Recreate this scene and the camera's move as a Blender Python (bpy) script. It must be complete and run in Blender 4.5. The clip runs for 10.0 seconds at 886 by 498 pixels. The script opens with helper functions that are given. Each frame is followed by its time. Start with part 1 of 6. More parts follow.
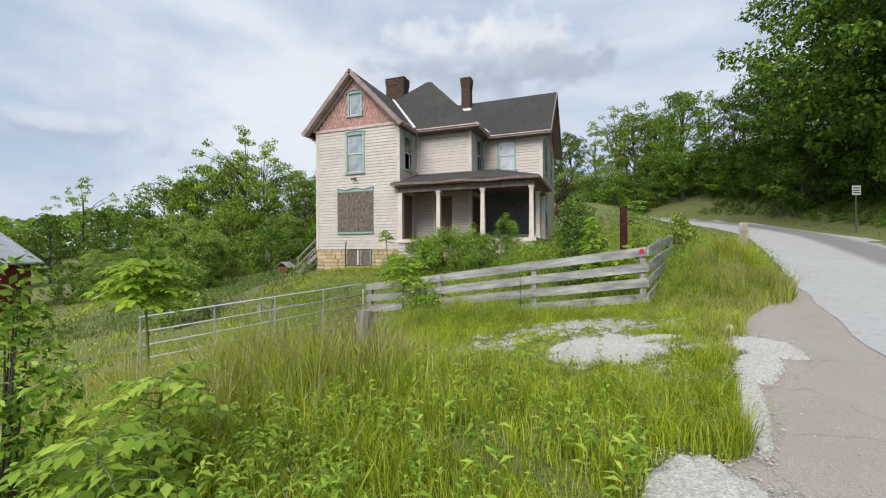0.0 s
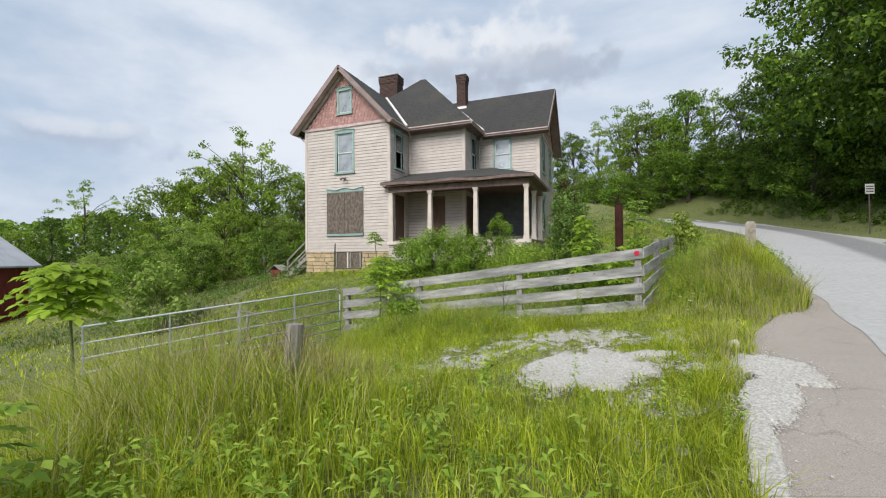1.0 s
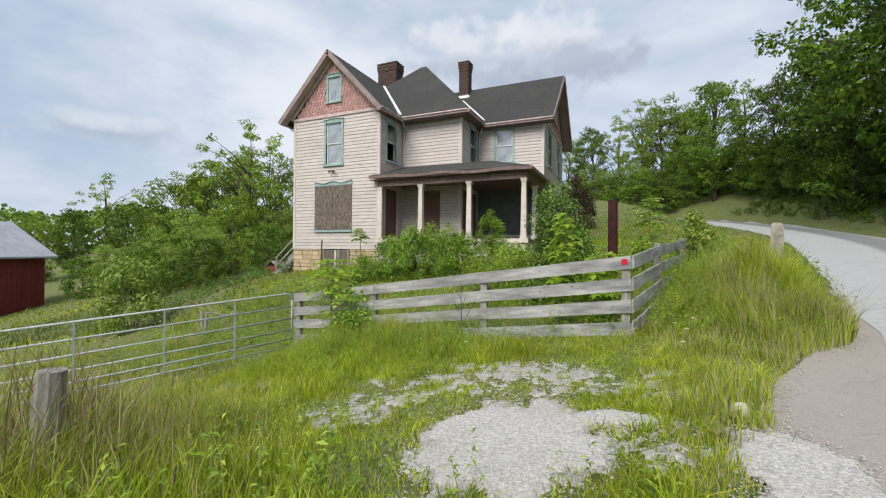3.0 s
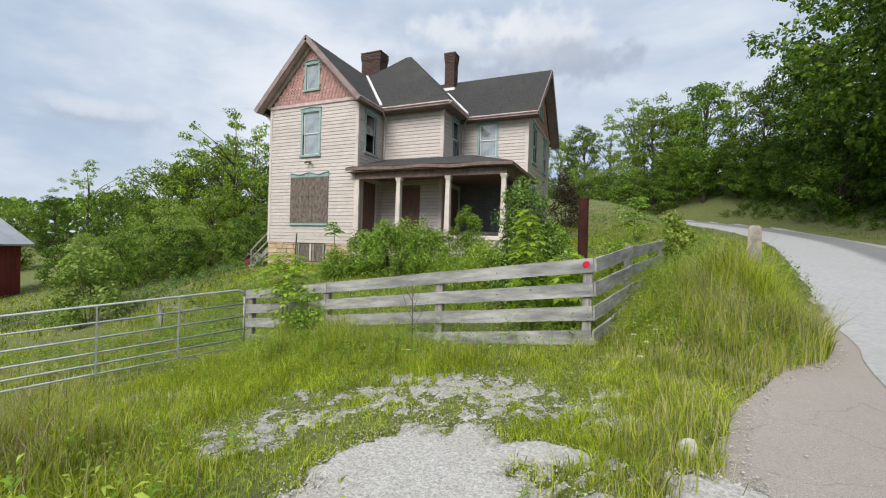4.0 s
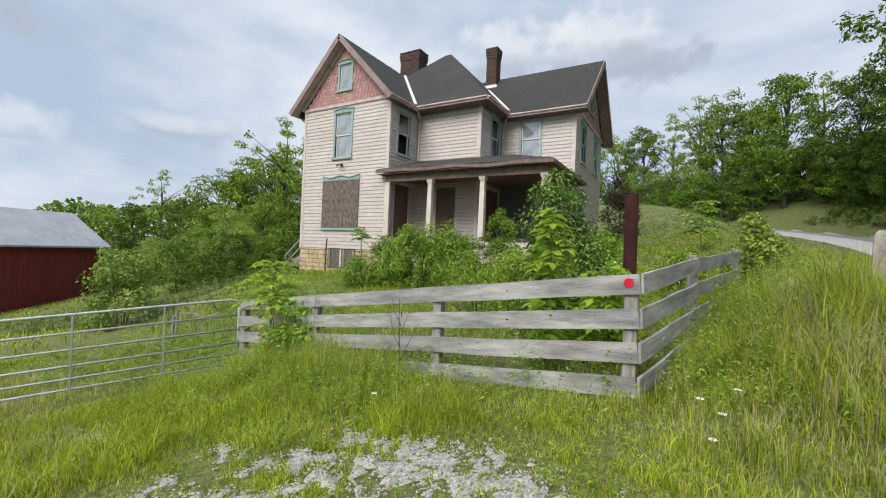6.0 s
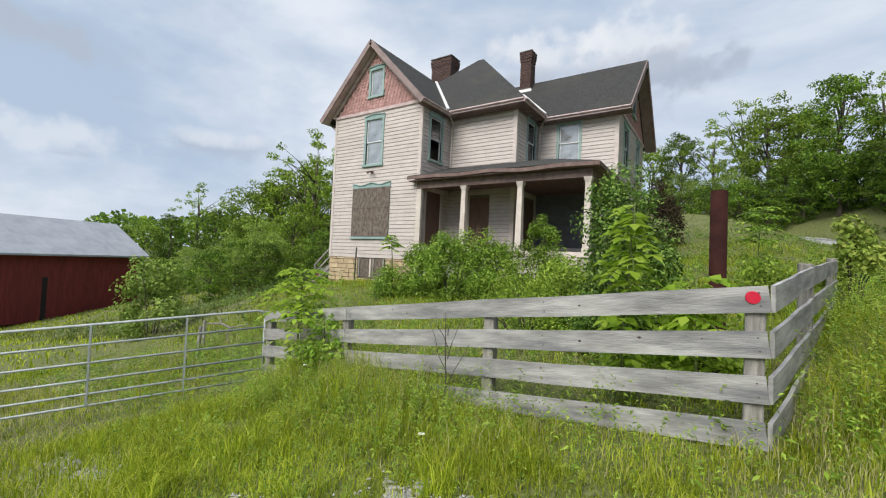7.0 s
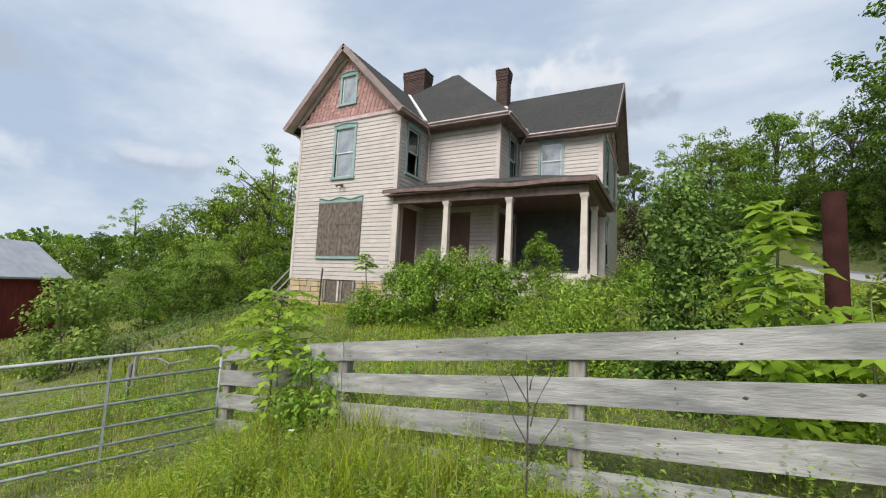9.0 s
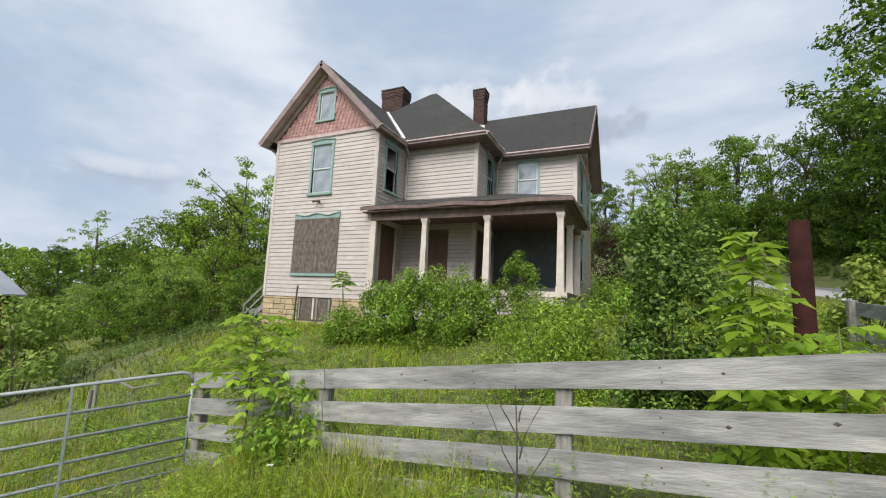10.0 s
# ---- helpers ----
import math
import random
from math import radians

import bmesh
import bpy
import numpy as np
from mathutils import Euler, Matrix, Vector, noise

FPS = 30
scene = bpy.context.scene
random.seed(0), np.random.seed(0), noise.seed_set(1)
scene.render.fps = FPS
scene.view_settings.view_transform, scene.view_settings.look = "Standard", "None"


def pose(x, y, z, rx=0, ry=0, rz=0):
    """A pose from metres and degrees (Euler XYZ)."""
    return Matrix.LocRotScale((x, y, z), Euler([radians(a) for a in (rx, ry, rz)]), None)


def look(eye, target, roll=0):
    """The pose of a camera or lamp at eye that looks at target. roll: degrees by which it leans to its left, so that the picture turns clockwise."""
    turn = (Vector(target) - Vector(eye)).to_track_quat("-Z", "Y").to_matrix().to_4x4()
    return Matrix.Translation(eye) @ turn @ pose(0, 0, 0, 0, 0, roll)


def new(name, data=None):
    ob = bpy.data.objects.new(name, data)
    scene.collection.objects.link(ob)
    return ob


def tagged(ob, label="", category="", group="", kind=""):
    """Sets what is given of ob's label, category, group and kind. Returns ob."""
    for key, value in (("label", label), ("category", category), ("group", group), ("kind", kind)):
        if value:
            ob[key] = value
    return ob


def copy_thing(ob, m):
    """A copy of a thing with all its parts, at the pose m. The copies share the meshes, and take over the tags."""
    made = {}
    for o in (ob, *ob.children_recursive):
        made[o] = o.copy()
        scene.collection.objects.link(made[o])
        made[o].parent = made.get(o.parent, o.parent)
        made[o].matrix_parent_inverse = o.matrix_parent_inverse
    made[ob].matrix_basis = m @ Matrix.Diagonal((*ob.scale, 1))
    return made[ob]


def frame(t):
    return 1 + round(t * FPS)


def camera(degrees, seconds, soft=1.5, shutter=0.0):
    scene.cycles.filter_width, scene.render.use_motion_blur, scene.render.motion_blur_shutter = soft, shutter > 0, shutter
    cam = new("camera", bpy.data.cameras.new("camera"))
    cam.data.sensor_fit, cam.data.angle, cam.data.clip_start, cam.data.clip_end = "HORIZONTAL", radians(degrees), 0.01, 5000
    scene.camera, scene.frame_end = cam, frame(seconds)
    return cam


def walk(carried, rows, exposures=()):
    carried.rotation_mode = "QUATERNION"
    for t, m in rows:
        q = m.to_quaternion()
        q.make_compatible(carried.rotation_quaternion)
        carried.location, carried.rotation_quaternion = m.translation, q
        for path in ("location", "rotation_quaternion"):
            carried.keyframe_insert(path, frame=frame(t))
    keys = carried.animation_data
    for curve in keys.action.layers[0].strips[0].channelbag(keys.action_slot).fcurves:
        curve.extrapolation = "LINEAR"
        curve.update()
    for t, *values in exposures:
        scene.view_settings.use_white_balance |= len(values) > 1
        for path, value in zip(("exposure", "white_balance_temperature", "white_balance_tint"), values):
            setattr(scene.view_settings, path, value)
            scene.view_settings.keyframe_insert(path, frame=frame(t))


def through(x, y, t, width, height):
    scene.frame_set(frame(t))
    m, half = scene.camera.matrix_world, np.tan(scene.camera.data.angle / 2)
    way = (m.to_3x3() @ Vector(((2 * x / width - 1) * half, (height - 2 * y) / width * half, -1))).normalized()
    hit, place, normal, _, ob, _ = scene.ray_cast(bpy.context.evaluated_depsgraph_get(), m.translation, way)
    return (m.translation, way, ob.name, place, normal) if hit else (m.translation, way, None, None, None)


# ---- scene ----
cam = camera(93.5, 10.0, 1.15)
METRES, EYE, TILT, LEAN, TURN = 8.8, 1.5, 0.0, 0.0, 20.7
ROWS = [
    (0.0, 0.0, 0.0, 0.0, 0.0, 0.35, 0.32),
    (0.5, 0.0363, 0.0465, 0.0017, 0.1, 0.89, 0.35),
    (1.0, 0.0732, 0.1015, -0.0006, 0.66, 0.68, 0.44),
    (1.5, 0.1085, 0.1578, 0.003, 1.19, 0.36, 0.52),
    (2.0, 0.1443, 0.204, 0.0016, 2.73, -0.25, 0.37),
    (2.5, 0.1822, 0.2507, 0.0087, 3.67, 0.4, 0.01),
    (4.0, 0.296, 0.3649, 0.0203, 2.44, -0.36, -1.69),
    (4.5, 0.3236, 0.4048, 0.0244, 3.37, -0.6, -2.04),
    (5.0, 0.3471, 0.444, 0.0294, 4.9, -0.45, -2.25),
    (6.5, 0.3539, 0.5925, 0.0211, 11.67, 0.89, -2.5),
    (7.0, 0.3186, 0.6319, 0.0169, 13.15, 1.7, -2.63),
    (7.5, 0.2838, 0.6717, 0.0079, 13.93, 2.77, -2.72),
    (8.0, 0.2449, 0.716, 0.0035, 12.5, 4.0, -3.3),
    (8.5, 0.2024, 0.7503, 0.0058, 9.36, 4.64, -3.14),
    (9.0, 0.1792, 0.7808, 0.0058, 6.92, 5.28, -2.76),
    (9.5, 0.1684, 0.7853, 0.0131, 4.94, 6.22, -2.57),
    (10.0, 0.1679, 0.7795, 0.0186, 3.58, 7.39, -2.56),
]
walk(cam, [(t, pose(0, 0, EYE, TILT, LEAN, TURN) @ pose(METRES * x, METRES * y, METRES * z, 90 + pitch, roll, yaw)) for t, x, y, z, yaw, pitch, roll in ROWS])

# ---- world and sun ----
world = bpy.data.worlds.new("overcast_sky")
scene.world = world
world.use_nodes = True
wn, wl = world.node_tree.nodes, world.node_tree.links
wn.clear()
w_out = wn.new("ShaderNodeOutputWorld")
w_bg = wn.new("ShaderNodeBackground")
w_sky = wn.new("ShaderNodeTexSky")
w_sky.sky_type, w_sky.sun_disc = "NISHITA", False
SUN_ELEVATION, SUN_AZIMUTH = 45.0, 182.0
w_sky.sun_elevation, w_sky.sun_rotation = radians(SUN_ELEVATION), radians(SUN_AZIMUTH)
w_sky.air_density, w_sky.dust_density = 1.0, 2.5
w_co = wn.new("ShaderNodeTexCoord")


def world_noise(scale, detail, low, high, stretch, rough=0.55, offset=(0, 0, 0)):
    """A cloud mask on the sky dome between two thresholds."""
    mp = wn.new("ShaderNodeMapping")
    mp.inputs["Scale"].default_value, mp.inputs["Location"].default_value = stretch, offset
    nz = wn.new("ShaderNodeTexNoise")
    nz.inputs["Scale"].default_value, nz.inputs["Detail"].default_value, nz.inputs["Roughness"].default_value = scale, detail, rough
    rp = wn.new("ShaderNodeMapRange")
    rp.interpolation_type = "SMOOTHSTEP"
    rp.inputs["From Min"].default_value, rp.inputs["From Max"].default_value = low, high
    wl.new(w_co.outputs["Generated"], mp.inputs["Vector"])
    wl.new(mp.outputs["Vector"], nz.inputs["Vector"])
    wl.new(nz.outputs["Fac"], rp.inputs["Value"])
    return rp.outputs["Result"]


def world_mix(fac, a, b):
    mx = wn.new("ShaderNodeMix")
    mx.data_type = "RGBA"
    wl.new(fac, mx.inputs["Factor"])
    for k, v in ((6, a), (7, b)):
        if isinstance(v, tuple):
            mx.inputs[k].default_value = (*v, 1)
        else:
            wl.new(v, mx.inputs[k])
    return mx.outputs[2]


w_gain = wn.new("ShaderNodeMix")
w_gain.data_type, w_gain.blend_type = "RGBA", "MULTIPLY"
w_gain.inputs["Factor"].default_value = 1.0
w_gain.inputs[7].default_value = (0.10, 0.10, 0.10, 1)
wl.new(w_sky.outputs["Color"], w_gain.inputs[6])
veil = wn.new("ShaderNodeMix")
veil.data_type = "RGBA"
veil.inputs["Factor"].default_value = 0.86
veil.inputs[7].default_value = (0.50, 0.615, 0.78, 1)
wl.new(w_gain.outputs[2], veil.inputs[6])
w_col = world_mix(world_noise(1.1, 6, 0.38, 0.68, (1, 1.8, 3.4), offset=(0.3, 0.2, 0)), veil.outputs[2], (0.80, 0.85, 0.93))
w_col = world_mix(world_noise(2.6, 7, 0.58, 0.76, (1, 1, 4.6), 0.6, (1.3, 0.7, 0.4)), w_col, (0.43, 0.49, 0.60))
w_sep = wn.new("ShaderNodeSeparateXYZ")
wl.new(w_co.outputs["Generated"], w_sep.inputs[0])


def world_math(op, a, b=0.0, c=0.0):
    nd = wn.new("ShaderNodeMath")
    nd.operation = op
    for k, v in enumerate((a, b, c)):
        if isinstance(v, (int, float)):
            nd.inputs[k].default_value = v
        else:
            wl.new(v, nd.inputs[k])
    return nd.outputs[0]


w_az = world_math("ARCTAN2", w_sep.outputs["X"], w_sep.outputs["Y"])
w_el = world_math("ARCSINE", w_sep.outputs["Z"])
w_nz = wn.new("ShaderNodeTexNoise")
w_nz.inputs["Scale"].default_value, w_nz.inputs["Detail"].default_value = 17.0, 8
wl.new(w_co.outputs["Generated"], w_nz.inputs["Vector"])


def cloud(sky, bearing, height, wide, tall, colour, dense=0.75, puff=3.4):
    """A cloud on the dome by its bearing and height in degrees."""
    dx = world_math("MULTIPLY", world_math("SUBTRACT", w_az, radians(bearing)), 1 / radians(wide))
    dy = world_math("MULTIPLY", world_math("SUBTRACT", w_el, radians(height)), 1 / radians(tall))
    d = world_math("ADD", world_math("MULTIPLY", dx, dx), world_math("MULTIPLY", dy, dy))
    d = world_math("ADD", d, world_math("MULTIPLY", world_math("SUBTRACT", w_nz.outputs["Fac"], 0.5), puff * 2))
    mr = wn.new("ShaderNodeMapRange")
    mr.interpolation_type = "SMOOTHSTEP"
    mr.inputs["From Min"].default_value, mr.inputs["From Max"].default_value, mr.inputs["To Max"].default_value = 2.0, -0.4, dense
    wl.new(d, mr.inputs["Value"])
    return world_mix(mr.outputs["Result"], sky, colour)


for c in ((-16.5, 23.5, 15, 4.0, (0.47, 0.53, 0.64)), (-21, 26.5, 6.5, 2.6, (0.84, 0.87, 0.92)), (-10, 26.5, 6.5, 3.2, (0.84, 0.87, 0.92)), (-9, 23.2, 8, 2.2, (0.42, 0.48, 0.59)), (-21, 23.4, 6, 1.6, (0.46, 0.52, 0.63)), (-37, 23, 4, 2.0, (0.80, 0.84, 0.90)), (-62, 12.4, 7, 1.4, (0.46, 0.53, 0.66)), (-63, 13.4, 4.5, 0.9, (0.82, 0.86, 0.92), 0.55), (-78, 20, 6, 1.6, (0.46, 0.52, 0.62)), (-82, 11, 9, 1.6, (0.74, 0.79, 0.87))):
    w_col = cloud(w_col, *c)
wl.new(w_col, w_bg.inputs["Color"])
w_bg.inputs["Strength"].default_value = 1.0
wl.new(w_bg.outputs["Background"], w_out.inputs["Surface"])

sun = new("sun", bpy.data.lights.new("sun", "SUN"))
sun.data.energy, sun.data.angle, sun.data.color = 4.2, radians(38), (1.0, 0.95, 0.88)
az, el = radians(SUN_AZIMUTH), radians(SUN_ELEVATION)
sun.matrix_world = look((0, 0, 40), (-math.sin(az) * math.cos(el), -math.cos(az) * math.cos(el), 40 - math.sin(el)))


# ---- materials ----
def mat(name, c1, c2, scale=6.0, rough=0.8, bump=0.25, bscale=60.0, metal=0.0, stretch=(1, 1, 1), rnd=0.0, stain=0.0, stain_scale=0.7, stain_col=(0.1, 0.09, 0.07), low=0.35, high=0.65):
    """A surface with grain at one scale, stains at another and fine relief."""
    m = bpy.data.materials.new(name)
    m.use_nodes = True
    n, l = m.node_tree.nodes, m.node_tree.links
    b = n["Principled BSDF"]
    co = n.new("ShaderNodeTexCoord")
    mp = n.new("ShaderNodeMapping")
    mp.inputs["Scale"].default_value = stretch
    l.new(co.outputs["Object"], mp.inputs["Vector"])
    inf = n.new("ShaderNodeObjectInfo")
    if rnd:
        sh = n.new("ShaderNodeVectorMath")
        sh.operation = "SCALE"
        sh.inputs[0].default_value = (7.1, 3.3, 5.7)
        l.new(inf.outputs["Random"], sh.inputs["Scale"])
        l.new(sh.outputs[0], mp.inputs["Location"])

    def noise_tex(sc, det, ro=0.6):
        t = n.new("ShaderNodeTexNoise")
        t.inputs["Scale"].default_value, t.inputs["Detail"].default_value, t.inputs["Roughness"].default_value = sc, det, ro
        l.new(mp.outputs["Vector"], t.inputs["Vector"])
        return t.outputs["Fac"]

    rp = n.new("ShaderNodeValToRGB")
    rp.color_ramp.elements[0].position, rp.color_ramp.elements[1].position = low, high
    rp.color_ramp.elements[0].color, rp.color_ramp.elements[1].color = (*c1, 1), (*c2, 1)
    l.new(noise_tex(scale, 8), rp.inputs["Fac"])
    col = rp.outputs["Color"]
    if stain:
        mr = n.new("ShaderNodeMapRange")
        mr.inputs["From Min"].default_value, mr.inputs["From Max"].default_value, mr.inputs["To Max"].default_value = 0.48, 0.72, stain
        l.new(noise_tex(stain_scale, 7, 0.65), mr.inputs["Value"])
        mx = n.new("ShaderNodeMix")
        mx.data_type = "RGBA"
        l.new(mr.outputs["Result"], mx.inputs["Factor"])
        l.new(col, mx.inputs[6])
        mx.inputs[7].default_value = (*stain_col, 1)
        col = mx.outputs[2]
    if rnd:
        hs = n.new("ShaderNodeHueSaturation")
        ma = n.new("ShaderNodeMapRange")
        ma.inputs["To Min"].default_value, ma.inputs["To Max"].default_value = 1 - rnd, 1 + rnd
        l.new(inf.outputs["Random"], ma.inputs["Value"])
        l.new(ma.outputs["Result"], hs.inputs["Value"])
        l.new(col, hs.inputs["Color"])
        col = hs.outputs["Color"]
    l.new(col, b.inputs["Base Color"])
    b.inputs["Roughness"].default_value, b.inputs["Metallic"].default_value = rough, metal
    if bump:
        bp = n.new("ShaderNodeBump")
        bp.inputs["Strength"].default_value, bp.inputs["Distance"].default_value = bump, 0.02
        l.new(noise_tex(bscale, 4), bp.inputs["Height"])
        l.new(bp.outputs["Normal"], b.inputs["Normal"])
    return m


def leaf_mat(name, c1, c2, c3, through=0.35, rough=0.55, obj=0.12, patch=0.55):
    """Foliage: each leaf its own tone, some light passing through."""
    m = bpy.data.materials.new(name)
    m.use_nodes = True
    n, l = m.node_tree.nodes, m.node_tree.links
    b, out = n["Principled BSDF"], n["Material Output"]
    ge = n.new("ShaderNodeNewGeometry")
    rp = n.new("ShaderNodeValToRGB")
    rp.color_ramp.elements[0].color, rp.color_ramp.elements[1].color = (*c1, 1), (*c3, 1)
    e = rp.color_ramp.elements.new(0.5)
    e.color = (*c2, 1)
    l.new(ge.outputs["Random Per Island"], rp.inputs["Fac"])
    inf = n.new("ShaderNodeObjectInfo")
    nz = n.new("ShaderNodeTexNoise")
    nz.inputs["Scale"].default_value, nz.inputs["Detail"].default_value = patch, 4
    l.new(ge.outputs["Position"], nz.inputs["Vector"])
    ma = n.new("ShaderNodeMapRange")
    ma.inputs["To Min"].default_value, ma.inputs["To Max"].default_value = 1 - obj, 1 + obj
    l.new(inf.outputs["Random"], ma.inputs["Value"])
    mb = n.new("ShaderNodeMapRange")
    mb.inputs["From Min"].default_value, mb.inputs["From Max"].default_value = 0.3, 0.7
    mb.inputs["To Min"].default_value, mb.inputs["To Max"].default_value = 0.68, 1.32
    l.new(nz.outputs["Fac"], mb.inputs["Value"])
    mu = n.new("ShaderNodeMath")
    mu.operation = "MULTIPLY"
    l.new(ma.outputs["Result"], mu.inputs[0])
    l.new(mb.outputs["Result"], mu.inputs[1])
    hs = n.new("ShaderNodeHueSaturation")
    l.new(mu.outputs["Value"], hs.inputs["Value"])
    l.new(rp.outputs["Color"], hs.inputs["Color"])
    l.new(hs.outputs["Color"], b.inputs["Base Color"])
    b.inputs["Roughness"].default_value = rough
    b.inputs["Specular IOR Level"].default_value = 0.18
    tr = n.new("ShaderNodeBsdfTranslucent")
    l.new(hs.outputs["Color"], tr.inputs["Color"])
    mx = n.new("ShaderNodeMixShader")
    mx.inputs["Fac"].default_value = through
    l.new(b.outputs["BSDF"], mx.inputs[1])
    l.new(tr.outputs["BSDF"], mx.inputs[2])
    l.new(mx.outputs["Shader"], out.inputs["Surface"])
    return m


def pane_mat(name, paleness):
    """Old milky window glass; its pale diffuse film paints in bright reflected sky."""
    m = bpy.data.materials.new(name)
    m.use_nodes = True
    n, l = m.node_tree.nodes, m.node_tree.links
    n.remove(n["Principled BSDF"])
    out = n["Material Output"]
    fr = n.new("ShaderNodeFresnel")
    fr.inputs["IOR"].default_value = 3.0
    gl = n.new("ShaderNodeBsdfGlossy")
    gl.inputs["Roughness"].default_value = 0.03
    tp = n.new("ShaderNodeBsdfTransparent")
    tp.inputs["Color"].default_value = (0.72, 0.76, 0.78, 1)
    mx = n.new("ShaderNodeMixShader")
    l.new(fr.outputs["Fac"], mx.inputs["Fac"])
    df = n.new("ShaderNodeBsdfDiffuse")
    df.inputs["Color"].default_value = (0.58, 0.64, 0.68, 1)
    nz = n.new("ShaderNodeTexNoise")
    nz.inputs["Scale"].default_value = 1.1
    mr = n.new("ShaderNodeMapRange")
    mr.inputs["From Min"].default_value, mr.inputs["From Max"].default_value = 0.3, 0.7
    mr.inputs["To Min"].default_value, mr.inputs["To Max"].default_value = paleness * 0.5, paleness * 1.4
    l.new(nz.outputs["Fac"], mr.inputs["Value"])
    my = n.new("ShaderNodeMixShader")
    l.new(mr.outputs["Result"], my.inputs["Fac"])
    l.new(tp.outputs["BSDF"], my.inputs[1])
    l.new(df.outputs["BSDF"], my.inputs[2])
    l.new(my.outputs["Shader"], mx.inputs[1])
    l.new(gl.outputs["BSDF"], mx.inputs[2])
    l.new(mx.outputs["Shader"], out.inputs["Surface"])
    return m


M_SIDING = mat("cream_siding", (0.430, 0.384, 0.360), (0.510, 0.462, 0.438), 2.2, 0.55, 0.08, 30, rnd=0.05, stain=0.22, stain_scale=0.9, stain_col=(0.36, 0.29, 0.255))
# sheathing coloured dark, painting the shadow lines between clapboards
M_SHEATH = mat("shadow_gap_sheathing", (0.12, 0.10, 0.085), (0.18, 0.15, 0.13), 3, 0.85)
M_CORNER = mat("corner_paint", (0.47, 0.41, 0.385), (0.56, 0.50, 0.47), 3, 0.6, 0.1, 40, stain=0.3, stain_scale=1.6, stain_col=(0.34, 0.27, 0.24))
M_TRIM = mat("cream_trim", (0.50, 0.44, 0.39), (0.60, 0.545, 0.495), 3, 0.55, 0.1, 40, stain=0.35, stain_scale=1.6, stain_col=(0.34, 0.27, 0.22))
M_ROSE = mat("rose_fascia_paint", (0.41, 0.305, 0.31), (0.57, 0.46, 0.46), 3, 0.6, 0.12, 50, stain=0.4, stain_scale=1.2, stain_col=(0.24, 0.16, 0.14))
M_RAKE = mat("faded_rake_board", (0.195, 0.14, 0.135), (0.30, 0.23, 0.222), 3, 0.65, 0.12, 50, stain=0.4, stain_scale=1.5, stain_col=(0.16, 0.11, 0.10))
M_SCALE = mat("pink_fish_scale", (0.31, 0.165, 0.15), (0.42, 0.245, 0.225), 5, 0.7, 0.15, 40, rnd=0.16, stain=0.3, stain_scale=1.5, stain_col=(0.26, 0.14, 0.12))
M_TEAL = mat("teal_window_paint", (0.19, 0.29, 0.28), (0.28, 0.385, 0.37), 5, 0.55, 0.12, 50, stain=0.3, stain_scale=2.5, stain_col=(0.30, 0.33, 0.31))
M_SASH = mat("grey_white_sash", (0.50, 0.52, 0.53), (0.62, 0.63, 0.63), 5, 0.5, 0.1, 40)
M_SHINGLE = mat("charcoal_asphalt_shingle", (0.019, 0.0195, 0.020), (0.047, 0.046, 0.044), 9, 0.9, 0.6, 70, rnd=0.1, stain=0.75, stain_scale=0.75, stain_col=(0.054, 0.052, 0.040))
M_FLASH = mat("white_metal_flashing", (0.66, 0.66, 0.66), (0.78, 0.78, 0.78), 4, 0.45, 0.05)
M_BRICK = mat("soot_brick", (0.048, 0.030, 0.027), (0.10, 0.054, 0.044), 7, 0.9, 0.4, 60, rnd=0.2, stain=0.6, stain_scale=2, stain_col=(0.05, 0.04, 0.038))
M_MORTAR = mat("mortar", (0.08, 0.066, 0.06), (0.13, 0.11, 0.10), 12, 0.95, 0.4)
M_STONE = mat("yellow_sandstone", (0.36, 0.27, 0.16), (0.50, 0.40, 0.26), 4, 0.9, 0.6, 25, rnd=0.16, stain=0.4, stain_scale=2, stain_col=(0.22, 0.17, 0.11))
M_PLY = mat("weathered_plywood", (0.062, 0.048, 0.040), (0.19, 0.155, 0.130), 4.5, 0.85, 0.35, 40, stretch=(1.8, 1.8, 1.0), stain=0.5, stain_scale=2.3, stain_col=(0.10, 0.075, 0.06))
M_BROWN = mat("brown_boarding", (0.105, 0.062, 0.045), (0.15, 0.092, 0.068), 3, 0.75, 0.2, 40, stretch=(3, 3, 0.6))
M_PORCH = mat("peeling_porch_paint", (0.105, 0.064, 0.056), (0.195, 0.135, 0.12), 4, 0.7, 0.3, 40, stain=0.5, stain_scale=1.8, stain_col=(0.13, 0.09, 0.07))
M_SLATE = mat("slate_screen", (0.085, 0.092, 0.103), (0.125, 0.132, 0.142), 4, 0.7, 0.1)
# dark tone that puts the gloom of the unlit rooms into the colour
M_DARK = mat("darkened_interior", (0.10, 0.095, 0.09), (0.16, 0.15, 0.14), 3, 0.9)
M_CURTAIN = mat("white_curtain", (0.66, 0.67, 0.68), (0.8, 0.8, 0.8), 5, 0.9, 0.1)
M_PANE = pane_mat("window_pane", 0.06)
# stronger pale film, standing in for the sky's reflection on the upper panes
M_PANE_PALE = pane_mat("pale_window_pane", 0.5)
M_FENCE = mat("silvered_fence_board", (0.175, 0.172, 0.168), (0.415, 0.41, 0.40), 2.6, 0.85, 0.4, 16, stretch=(0.75, 4.2, 4.2), rnd=0.12, stain=0.95, stain_scale=1.2, stain_col=(0.10, 0.105, 0.115), low=0.3, high=0.7)
